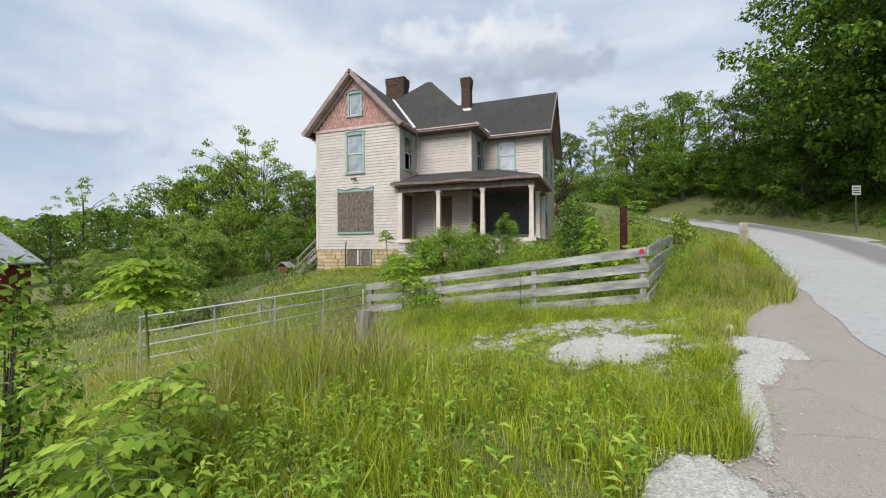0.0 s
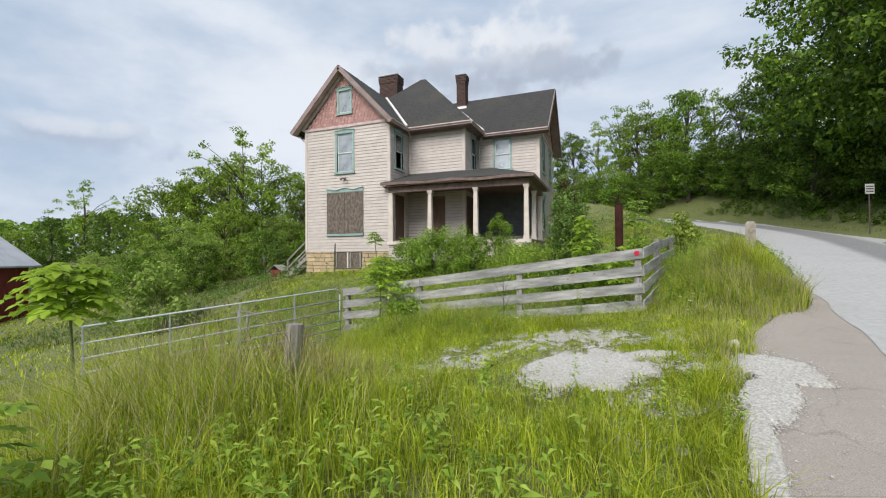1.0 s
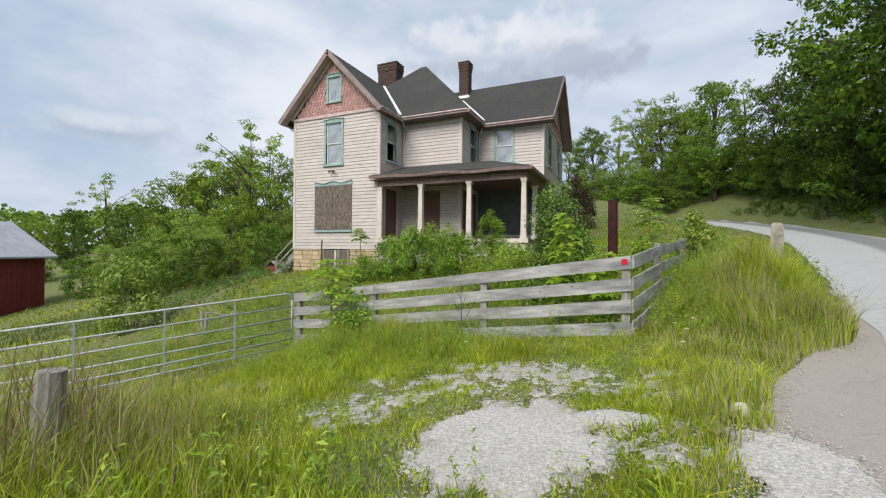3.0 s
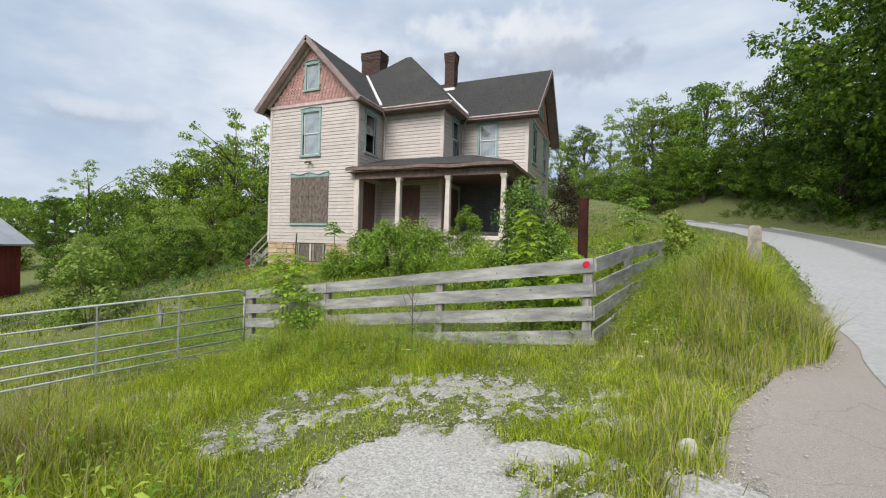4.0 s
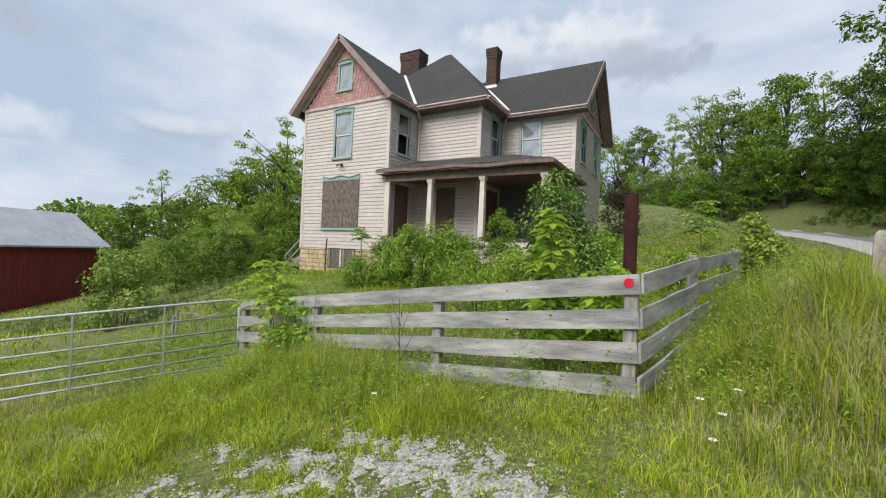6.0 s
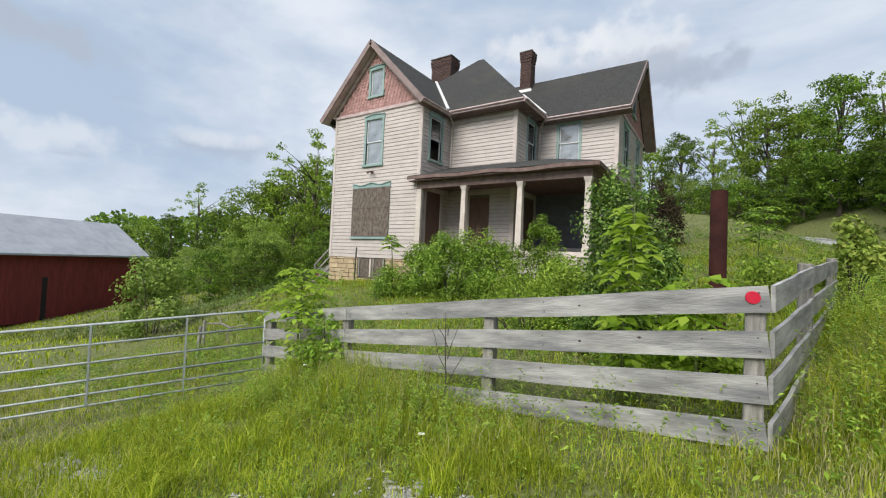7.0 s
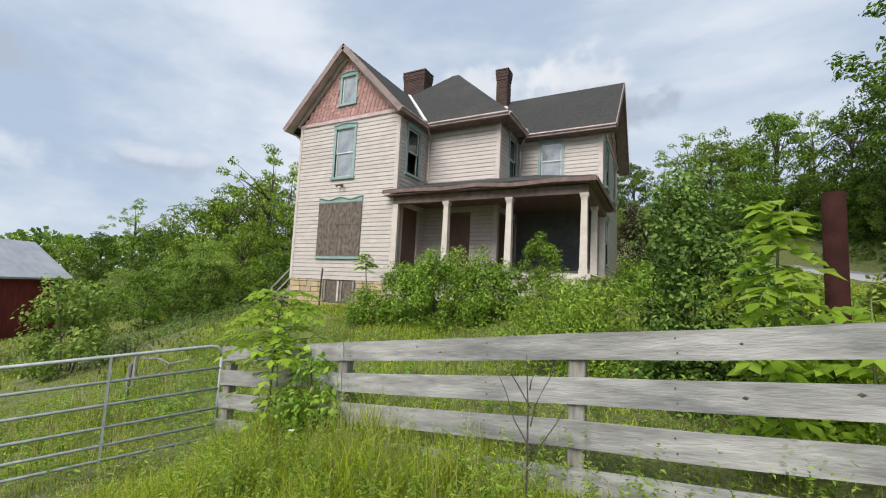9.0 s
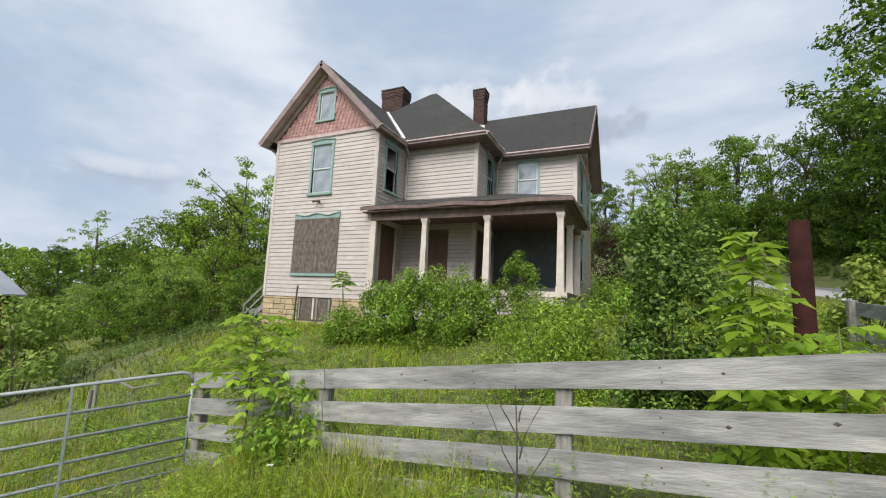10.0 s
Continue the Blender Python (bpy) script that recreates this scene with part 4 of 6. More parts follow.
def chimney(cx, cy, wx, wy, z0, z1, label):
    """A brick stack with corbelled top, its visible brick courses laid one by one."""
    bm = bmesh.new()
    box(bm, cx - wx / 2 + 0.02, cx + wx / 2 - 0.02, cy - wy / 2 + 0.02, cy + wy / 2 - 0.02, z0, z1 - 0.06)
    ch = hpart("chimney", bm, M_MORTAR, None, label)
    course, z, k = 0.085, z0 + 1.2, 0
    while z < z1 - 0.05:
        out = 0.0 if z < z1 - 0.62 else 0.02 if z < z1 - 0.5 else 0.04 if z < z1 - 0.3 else 0.055 if z < z1 - 0.14 else 0.02
        hx, hy = wx / 2 + out, wy / 2 + out
        for axis, length in ((0, 2 * hx), (1, 2 * hy)):
            nb = max(2, round(length / 0.24))
            for i in range(nb + k % 2):
                t0 = max(0, (i - 0.5 * (k % 2)) / nb)
                t1 = min(1, (i + 1 - 0.5 * (k % 2)) / nb)
                bm = bmesh.new()
                j = random.uniform(-0.006, 0.006)
                if axis == 0:
                    box(bm, cx - hx + length * t0 + 0.006, cx - hx + length * t1 - 0.006, cy - hy + j, cy - hy + 0.1, z + 0.006, z + course - 0.006)
                else:
                    box(bm, cx + hx - 0.1, cx + hx + j, cy - hy + length * t0 + 0.006, cy - hy + length * t1 - 0.006, z + 0.006, z + course - 0.006)
                hpart("brick", bm, M_BRICK, ch)
        z, k = z + course, k + 1
    hbox("cap", cx - wx / 2 - 0.06, cx + wx / 2 + 0.06, cy - wy / 2 - 0.06, cy + wy / 2 + 0.06, z1 - 0.06, z1, M_MORTAR, ch)
    return ch


chimney(-13.3, 26.3, 1.35, 0.85, 10.4, 13.6, "broad soot-stained brick chimney with corbelled top")
chimney(-8.6, 27.6, 0.62, 0.62, 10.2, 13.45, "slender brick chimney with corbelled top")
hbox("chimney_flashing", -9.0, -8.2, 27.2, 28.0, 10.9, 11.28, M_FLASH)

# foundation: stones laid one by one on the front, plain behind
hbox("foundation", XL + 0.06, XR - 0.06, YW + 0.12, YB - 0.1, -0.6, Z_SILL, M_MORTAR)
fnd = hbox("foundation_wall", XL + 0.04, XW - 0.04, YW + 0.03, YW + 0.16, -0.2, Z_SILL, M_MORTAR, None, "yellow sandstone foundation")
rs = random.Random(4)
z = 0.3
while z < Z_SILL - 0.05:
    h = rs.uniform(0.19, 0.27)
    h = min(h, Z_SILL - z)
    s = XL
    while s < XW - 0.1:
        w = rs.uniform(0.3, 0.62)
        e = min(s + w, XW)
        for a, b in ((s, e),):
            if a < -11.85 and b > -13.55 and z + h > 0.75:
                a, b = (a, -13.55) if a < -13.55 else (-11.85, b)
            if b - a > 0.08:
                bm = bmesh.new()
                box(bm, a + 0.008, b - 0.008, YW - rs.uniform(0.0, 0.03), YW + 0.1, z + 0.008, z + h - 0.008)
                bmesh.ops.bevel(bm, geom=bm.edges[:], offset=0.015, segments=1, affect="EDGES")
                hpart("stone", bm, M_STONE, fnd)
        s = e
    z += h
bw = hbox("basement_window", -13.5, -11.9, YW + 0.02, YW + 0.06, 0.78, Z_SILL - 0.04, M_PLY, None, "boarded basement window with peeling frame")
for x in (-13.5, -12.78, -12.6, -11.98):
    hbox("jamb", x, x + 0.09, YW - 0.02, YW + 0.02, 0.78, Z_SILL - 0.03, M_POST if x != -12.78 else M_TRIM, bw)

# porch
bm = bmesh.new()
box(bm, XW - 0.05, -2.85, 19.95, YR, PORCH_Z - 0.14, PORCH_Z)
porch_floor = hpart("porch_floor", bm, M_PORCH, None, "worn porch deck with painted edge")
hbox("porch_edge", XW - 0.05, -2.83, 19.92, 19.95, PORCH_Z - 0.17, PORCH_Z + 0.005, M_TRIM, None, "cream edge board of the porch deck")
skirt = hbox("porch_skirt", XW, -2.95, 20.02, 20.1, 0.9, PORCH_Z - 0.14, M_SHEATH)
z = 1.0
while z < PORCH_Z - 0.16:
    clapboard(0, -2.95 - XW, z, min(z + COURSE, PORCH_Z - 0.14), facing(XW, 20.02, 1, 0), skirt)
    clapboard(0, 4.7, z, min(z + COURSE, PORCH_Z - 0.14), facing(-2.93, 20.02, 0, 1), skirt)
    z += COURSE


def porch_post(x, y):
    bm = bmesh.new()
    for z0, z1, a, b in ((PORCH_Z, PORCH_Z + 0.16, 0.135, 0.135), (PORCH_Z + 0.16, 4.5, 0.115, 0.09), (4.5, 4.56, 0.11, 0.11), (4.56, 4.66, 0.13, 0.13)):
        lo = [bm.verts.new((x + i * a, y + j * a, z0)) for i, j in ((-1, -1), (1, -1), (1, 1), (-1, 1))]
        hi = [bm.verts.new((x + i * b, y + j * b, z1)) for i, j in ((-1, -1), (1, -1), (1, 1), (-1, 1))]
        bm.faces.new(lo[::-1])
        bm.faces.new(hi)
        for i in range(4):
            j = (i + 1) % 4
            bm.faces.new((lo[i], lo[j], hi[j], hi[i]))
    hpart("porch_post", bm, M_TRIM, None, "square tapered cream porch post")


for px, py in ((-7.85, 20.18), (-5.48, 20.18), (-3.07, 20.18), (-3.07, 22.3), (-3.07, 24.5)):
    porch_post(px, py)
hbox("pilaster", XW - 0.02, XW + 0.2, 20.08, 20.2, PORCH_Z, 4.66, M_TRIM)
hbeam("porch_beam", (-10.15, 20.18, 4.8), (-2.94, 20.18, 4.78), 0.22, 0.28, M_PORCH, "peeling porch beam")
hbeam("porch_beam", (-3.07, 20.3, 4.78), (-3.07, YR, 4.78), 0.22, 0.28, M_PORCH, "peeling porch beam")
hbox("porch_ceiling", XW, -2.95, 20.2, YR, 4.92, 4.95, M_PORCH)
P1, P2, P3, P4 = (-10.45, 19.78, 5.17), (-2.68, 19.78, 5.10), (-2.68, 25.2, 5.12), (-5.2, 22.4, 6.0)
bm = bmesh.new()
slab(bm, [P1, P2, P4, (-10.1, 22.42, 6.02)], 0.07)
hpart("porch_roof", bm, M_SHINGLE, None, "sagging shingle porch roof")
bm = bmesh.new()
slab(bm, [P2, P3, (-5.2, 25.0, 6.0), P4], 0.07)
hpart("porch_roof", bm, M_SHINGLE)
bm = bmesh.new()
slab(bm, [(-10.1, 22.4, 6.02), P4, (-5.2, 25.0, 6.0), (-6.8, 25.0, 6.05)], 0.07)
hpart("porch_roof", bm, M_SHINGLE)
for i in range(6):
    a, b = Vector(P1).lerp(Vector(P2), i / 6), Vector(P1).lerp(Vector(P2), (i + 1) / 6)
    dz = (0.0, 0.015, -0.02, 0.04, -0.045, 0.02, 0.0)
    hbeam("porch_fascia", a + Vector((0, -0.02, -0.09 + dz[i])), b + Vector((0, -0.02, -0.09 + dz[i + 1])), 0.035, 0.13, M_PORCH, "peeling porch fascia board")
hbeam("porch_fascia", Vector(P2) + Vector((0.02, 0, -0.09)), Vector(P3) + Vector((0.02, 0, -0.09)), 0.035, 0.14, M_PORCH)
hbox("porch_soffit", -10.4, -2.72, 19.8, 20.3, 4.95, 4.98, M_PORCH)
hbox("porch_soffit", -2.96, -2.72, 20.3, 25.1, 4.95, 4.98, M_PORCH)
fd = hbox("front_door", 1.22, 2.22, 0.02, 0.08, PORCH_Z, 4.55, M_BROWN, None, "front doorway covered by brown boarding", m=F_HIP)
# added brown panel: its colour stands for shade on the porch side wall
hbox("side_door", 0.25, 2.2, 0.03, 0.09, PORCH_Z, 4.6, M_BROWN, None, "brown panel in place of the shaded porch side wall", m=F_HSIDE)
for s in (1.1, 3.24):
    hbox("door_casing", s, s + 0.12, -0.04, 0.0, PORCH_Z, 4.68, M_TRIM, m=F_HIP)
scr = hbox("porch_window", 0.04, 3.2, 0.05, 0.08, 2.5, 4.88, M_SLATE, None, "wide dark slatted window behind the porch", m=F_RIGHT)
for i in range(14):
    bm = bmesh.new()
    box(bm, 0.06, 3.18, 0.0, 0.04, 2.55 + i * 0.154, 2.55 + i * 0.154 + 0.12, F_RIGHT)
    hpart("slat", bm, M_SLATE, scr)
for s in (3.2,):
    hbox("porch_window_casing", s, s + 0.12, -0.05, 0.02, 2.45, 4.8, M_TRIM, m=F_RIGHT)
for i in range(3):
    hbox("porch_step", -4.3, -3.2, 19.6 - 0.28 * i, 19.95 - 0.28 * i, 0.9, PORCH_Z - 0.2 - 0.2 * i, M_TRIM, None, "peeling wooden porch step")
# floodlight between the two front windows
bm = bmesh.new()
box(bm, -12.93, -12.81, YW - 0.05, YW - 0.028, 5.55, 5.67)
for s in (-1, 1):
    tube(bm, [(-12.87, YW - 0.05, 5.62), (-12.87 + s * 0.1, YW - 0.14, 5.62), (-12.87 + s * 0.13, YW - 0.24, 5.56)], [0.02, 0.04, 0.06], 8)
hpart("floodlight", bm, M_PORCH, None, "twin-headed outdoor floodlight")
# vent pipe before the basement window
vent = thing("vent_pipe", "thin dark iron pipe standing before the basement window", "pipe", at=(-13.3, 19.8, lie(-13.3, 19.8)))
bm = bmesh.new()
tube(bm, [(0, 0, -0.3), (0.01, 0, 1.0), (0.05, 0, 2.1 - lie(-13.3, 19.8))], [0.035, 0.035, 0.035], 8)
part("shaft", bm, M_NAIL, vent)
# added floor and inner walls, coloured dark so the rooms look unlit
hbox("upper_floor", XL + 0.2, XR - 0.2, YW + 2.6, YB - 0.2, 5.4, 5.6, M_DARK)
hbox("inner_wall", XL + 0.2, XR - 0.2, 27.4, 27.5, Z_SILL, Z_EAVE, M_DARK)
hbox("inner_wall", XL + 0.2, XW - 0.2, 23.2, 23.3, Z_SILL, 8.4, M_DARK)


# ---- fence, gate, posts ----
FA, FB = Vector((0.96, 10.2, 0)), Vector((-6.68, 11.07, 0))
TOPA, TOPB = 1.58, 0.53


def fence_top(s):
    return TOPA + (TOPB - TOPA) * s


def board(name, a, b, h, th, material, parent, label=""):
    """A sawn board from a to b on its edge, modelled along its own x."""
    a, b = Vector(a), Vector(b)
    d = b - a
    bm = bmesh.new()
    n = 6
    L = d.length
    rows = []
    for i in range(n + 1):
        x = L * i / n
        w = 0.006 * math.sin(i * 2.1 + a.x) + 0.004 * random.uniform(-1, 1)
        rows.append([bm.verts.new((x, y + 0.5 * w, z + w * (1 if 0 < i < n else 0))) for y, z in ((-th / 2, -h / 2), (th / 2, -h / 2), (th / 2, h / 2), (-th / 2, h / 2))])
    for r0, r1 in zip(rows, rows[1:]):
        for k in range(4):
            j = (k + 1) % 4
            bm.faces.new((r0[k], r0[j], r1[j], r1[k]))
    bm.faces.new(rows[0])
    bm.faces.new(rows[-1][::-1])
    ob = part(name, bm, material, parent, label)
    ex = d.normalized()
    ey = Vector((0, 0, 1)).cross(ex).normalized()
    ez = ex.cross(ey)
    ob.matrix_basis = Matrix.Translation(a) @ Matrix((ex, ey, ez)).transposed().to_4x4()
    return ob


fence = thing("board_fence", "weathered grey four-board wooden fence with a red reflector at its corner", "fence")
PITCH, BH = 0.342, 0.202
fdir = (FB - FA).normalized()
fn = Vector((fdir.y, -fdir.x, 0))
if fn.y > 0:
    fn = -fn
joints = [0.0, 0.669, 1.0]
for k in range(5):
    for j0, j1 in zip(joints, joints[1:]):
        a = FA.lerp(FB, j0) + fn * 0.02
        b = FA.lerp(FB, j1) + fn * 0.02
        dz = -k * PITCH - BH / 2
        bd = board("fence_board", (a.x, a.y, fence_top(j0) + dz), (b.x - 0.01 * fdir.x, b.y, fence_top(j1) + dz + (0.02 if k == 2 else 0)), BH, 0.03, M_FENCE, fence)
        for e in (0.06, (b - a).length * 0.36, (b - a).length * 0.65, (b - a).length - 0.06):
            for w in (-0.05, 0.05):
                bm = bmesh.new()
                tube(bm, [(e, -0.022, w), (e, 0.022, w)], [0.006, 0.006], 6)
                part("nail", bm, M_NAIL, bd)
        rk = random.Random(int(j0 * 10) + k)
        for _ in range(4 if j0 == 0 else 1):
            e, w, r = rk.uniform(0.3, (b - a).length - 0.3), rk.uniform(-0.06, 0.06), rk.uniform(0.012, 0.028)
            bm = bmesh.new()
            bmesh.ops.create_uvsphere(bm, u_segments=8, v_segments=4, radius=1, matrix=Matrix.Translation((e, 0, w)) @ Matrix.Diagonal((r * 1.5, 0.0185, r, 1)))
            part("knot", bm, M_KNOT, bd)
for s in (0.012, 0.33, 0.675, 0.985):
    p = FA.lerp(FB, s) - fn * 0.06
    g = lie(p.x, p.y) - 0.3
    bm = bmesh.new()
    box(bm, p.x - 0.065, p.x + 0.065, p.y - 0.065, p.y + 0.065, g, fence_top(s) - 0.05 if s > 0.1 else fence_top(s) - 0.01)
    bmesh.ops.bevel(bm, geom=bm.edges[:], offset=0.012, segments=1, affect="EDGES")
    part("fence_post", bm, M_POST, fence)
bm = bmesh.new()
rc = FA.lerp(FB, 0.0105) + fn * 0.037
bmesh.ops.create_cone(bm, cap_ends=True, segments=24, radius1=0.052, radius2=0.046, depth=0.012, matrix=Matrix.Translation((rc.x - 0.02, rc.y, TOPA - 0.1)) @ Matrix.Rotation(math.pi / 2, 4, "X"))
part("reflector", bm, M_RED, fence, "round red reflector")

# the fence's return along the road, climbing the slope
SIDE = [(0.965, 10.18, 1.58), (1.48, 12.32, 1.78), (2.28, 15.97, 1.98)]
side_fence = thing("side_fence", "weathered board fence return running uphill beside the road", "fence")
for (xa, ya, za), (xb, yb, zb) in zip(SIDE, SIDE[1:]):
    for k in range(4):
        dz = -k * PITCH - BH / 2
        board("fence_board", (xa + 0.012, ya, za + dz), (xb + 0.012, yb, zb + dz), BH, 0.03, M_FENCE, side_fence)
for x, y, z in SIDE[1:]:
    bm = bmesh.new()
    box(bm, x - 0.12, x + 0.01, y - 0.065, y + 0.065, lie(x, y) - 0.3, z + 0.03)
    bmesh.ops.bevel(bm, geom=bm.edges[:], offset=0.012, segments=1, affect="EDGES")
    part("fence_post", bm, M_POST, side_fence)


# tube gate
GA, GB = Vector((-6.86, 11.16, 0.52)), Vector((-9.42, 6.15, 0.10))
gate = thing("tube_gate", "galvanised six-bar tubular farm gate standing ajar in tall grass", "gate")
gd = GB - GA
for k, dz in enumerate((0.0, -0.33, -0.63, -0.92, -1.15, -1.34)):
    bm = bmesh.new()
    a, b = GA + Vector((0, 0, dz)), GB + Vector((0, 0, dz))
    if k == 0:
        c = a + gd.normalized() * 0.16
        tube(bm, [a + Vector((0, 0, -0.16)), a + gd.normalized() * 0.02 + Vector((0, 0, -0.07)), a + gd.normalized() * 0.07 + Vector((0, 0, -0.02)), c, b], [0.023] * 5, 10)
    else:
        tube(bm, [a, b], [0.02, 0.02], 10)
    part("bar", bm, M_GALV, gate, smooth=True)
bm = bmesh.new()
tube(bm, [GA + Vector((0, 0, -0.14)), GA + Vector((0, 0, -1.34))], [0.022, 0.022], 10)
part("end_stile", bm, M_GALV, gate, smooth=True)
for s in (0.235, 0.478, 0.735, 0.995):
    p = GA.lerp(GB, s)
    bm = bmesh.new()
    beam(bm, p + Vector((0, 0, 0.0)), p + Vector((0, 0, -1.36)), 0.045, 0.03, gd)
    part("stile", bm, M_GALV, gate)

# rusty pipe post
pipe = thing("pipe_post", "thick rust-brown steel pipe standing upright behind the fence", "post")
bm = bmesh.new()
px, py, g = 0.6, 12.55, lie(0.6, 12.55)
R0, R1, N = 0.096, 0.085, 24
rings = [[bm.verts.new((px + r * math.cos(2 * math.pi * i / N) + lx, py + r * math.sin(2 * math.pi * i / N), z)) for i in range(N)] for r, z, lx in ((R0, g - 0.3, 0.01), (R0, 2.71, 0.0), (R1, 2.71, 0.0), (R1, 1.9, 0.0))]
for r0, r1 in zip(rings, rings[1:]):
    for i in range(N):
        j = (i + 1) % N
        bm.faces.new((r0[i], r0[j], r1[j], r1[i]))
bm.faces.new(rings[-1])
part("pipe", bm, M_RUST, pipe, smooth=True)

# roadside marker post
marker = thing("marker_post", "squat lichened roadside post with chamfered top", "post")
bm = bmesh.new()
mx_, my_, g = 3.48, 12.91, lie(3.48, 12.91)
turned = Matrix.Translation((mx_, my_, 0)) @ Matrix.Rotation(radians(-14), 4, "Z")
for z0, z1, a, b in ((1.56, 2.10, 0.105, 0.10), (2.10, 2.17, 0.10, 0.088), (2.17, 2.215, 0.088, 0.055)):
    lo = [bm.verts.new(turned @ Vector((i * a, j * a, z0))) for i, j in ((-1, -1), (1, -1), (1, 1), (-1, 1))]
    hi = [bm.verts.new(turned @ Vector((i * b, j * b, z1))) for i, j in ((-1, -1), (1, -1), (1, 1), (-1, 1))]
    bm.faces.new(lo[::-1])
    bm.faces.new(hi)
    for i in range(4):
        j = (i + 1) % 4
        bm.faces.new((lo[i], lo[j], hi[j], hi[i]))
part("shaft", bm, M_CONC, marker)
boxed("base", -0.088, 0.088, -0.088, 0.088, g - 0.3, 1.56, M_POST, marker, "dark weathered base", m=turned)

# old leaning posts out in the tall grass
for x, y, h, lean, rad in ((-2.9, 4.66, 1.1, 0.05, 0.1), (-11.5, 12.2, 0.95, 0.05, 0.05), (-12.6, 12.9, 0.9, -0.04, 0.05)):
    op = thing("old_post", "split grey wooden post leaning in tall grass", "post", "old fence posts")
    g = lie(x, y)
    bm = bmesh.new()
    tube(bm, [(x, y, g - 0.2), (x + lean * 0.5, y, g + h * 0.5), (x + lean, y + 0.02, g + h)], [rad * 1.1, rad, rad * 0.9], 9)
    part("shaft", bm, M_POST, op)

# ---- barn ----
barn = thing("barn", "long red board barn with a pale grey metal roof", "barn")
BX0, BX1, BY0, BY1 = -83.0, -69.0, -12.0, 33.0
BG, BE, BR = -7.6, 0.40, 5.0
bm = bmesh.new()
box(bm, BX0 + 0.8, BX1 - 0.8, BY0, BY1 - 1.0, BG, BE - 0.1)
part("wall", bm, M_BARN, barn)
y = BY0
while y < BY1 - 1.1:
    bm = bmesh.new()
    d = random.uniform(0.03, 0.045)
    if 20.2 < y < 20.9:
        # black slab on the solid wall paints the gap's darkness
        box(bm, BX1 - 0.8, BX1 - 0.78, y, y + 0.55, BG, -2.4)
        part("doorway", bm, M_BLACK, barn, "black slab painting the darkness of a gap between boards")
    else:
        box(bm, BX1 - 0.8, BX1 - 0.8 + d, y + 0.01, y + 0.54, BG, BE - 0.1)
        part("barn_board", bm, M_BARN, barn)
    y += 0.55
bm = bmesh.new()
for yy in (BY0, BY1 - 1.0):
    vs = [bm.verts.new(p) for p in ((BX0 + 0.8, yy, BE - 0.1), (BX1 - 0.8, yy, BE - 0.1), ((BX0 + BX1) / 2, yy, BR - 0.2))]
    bm.faces.new(vs)
part("gable", bm, M_BARN, barn)
mid = (BX0 + BX1) / 2
for x1 in (BX1, BX0):
    y = BY0 - 0.6
    while y < BY1 - 0.1:
        e = min(y + 2.4, BY1)
        bm = bmesh.new()
        slab(bm, [(mid, y, BR), (x1, y, BE), (x1, e - 0.003, BE), (mid, e - 0.003, BR)], 0.08)
        part("roof_sheet", bm, M_TIN, barn)
        y = e
bm = bmesh.new()
beam(bm, (BX1 + 0.04, BY0 - 0.6, BE - 0.12), (BX1 + 0.04, BY1, BE - 0.12), 0.06, 0.2)
part("fascia", bm, M_TIN, barn)

barn.matrix_basis = Matrix.Translation((BX1, BY1, 0)) @ Matrix.Rotation(radians(18), 4, "Z") @ Matrix.Translation((-BX1, -BY1, 0))

# side stairs on the far side of the house
stairs = thing("side_stairs", "weathered wooden stairs with rails against the house side", "stairs")
for y in (21.0, 22.0):
    for a, b, w in (((-15.6, y, 1.75), (-17.6, y, 0.15), 0.2), ((-15.6, y, 2.75), (-17.6, y, 1.1), 0.09), ((-15.6, y, 2.3), (-17.6, y, 0.65), 0.07)):
        bm = bmesh.new()
        beam(bm, a, b, 0.06, w)
        part("rail" if w < 0.15 else "stringer", bm, M_POST, stairs)
    for x, z in ((-15.7, 2.75), (-17.5, 1.2)):
        bm = bmesh.new()
        box(bm, x - 0.045, x + 0.045, y - 0.045, y + 0.045, lie(x, y) - 0.1, z)
        part("newel", bm, M_POST, stairs)
for i in range(8):
    x = -15.75 - 0.25 * i
    boxed("tread", x - 0.26, x + 0.02, 21.0, 22.0, 1.68 - 0.2 * i, 1.72 - 0.2 * i, M_POST, stairs)

# small red hutch
hutch = thing("garden_hutch", "small weathered red hutch with a low gable roof", "hutch")
hx, hy = -23.8, 27.0
g = lie(hx, hy)
boxed("body", hx - 0.5, hx + 0.5, hy - 0.4, hy + 0.4, g - 0.1, g + 0.75, M_BARN, hutch)
for s in (-1, 1):
    bm = bmesh.new()
    slab(bm, [(hx, hy - 0.5, g + 1.15), (hx + s * 0.7, hy - 0.5, g + 0.68), (hx + s * 0.7, hy + 0.5, g + 0.68), (hx, hy + 0.5, g + 1.15)], 0.04)
    part("roof", bm, M_POST, hutch)

# road sign on the bank
sx_, sy_ = 14.7, 32.9
g = lie(sx_, sy_)
sign = thing("road_sign", "small white rectangular road sign on a post before the woods", "sign")
bm = bmesh.new()
tube(bm, [(sx_, sy_, g - 0.3), (sx_, sy_, g + 2.85)], [0.035, 0.035], 8)
part("post", bm, M_KNOT, sign)
ms = Matrix.Translation((sx_, sy_ - 0.05, g + 2.6)) @ Matrix.Rotation(radians(22), 4, "Z")
boxed("plate", -0.27, 0.27, -0.02, 0.0, -0.22, 0.36, M_SIGN, sign, m=ms)
for z in (0.22, 0.07, -0.08):
    boxed("bar", -0.22, 0.22, -0.028, -0.02, z - 0.03, z + 0.03, M_INK, sign, m=ms)

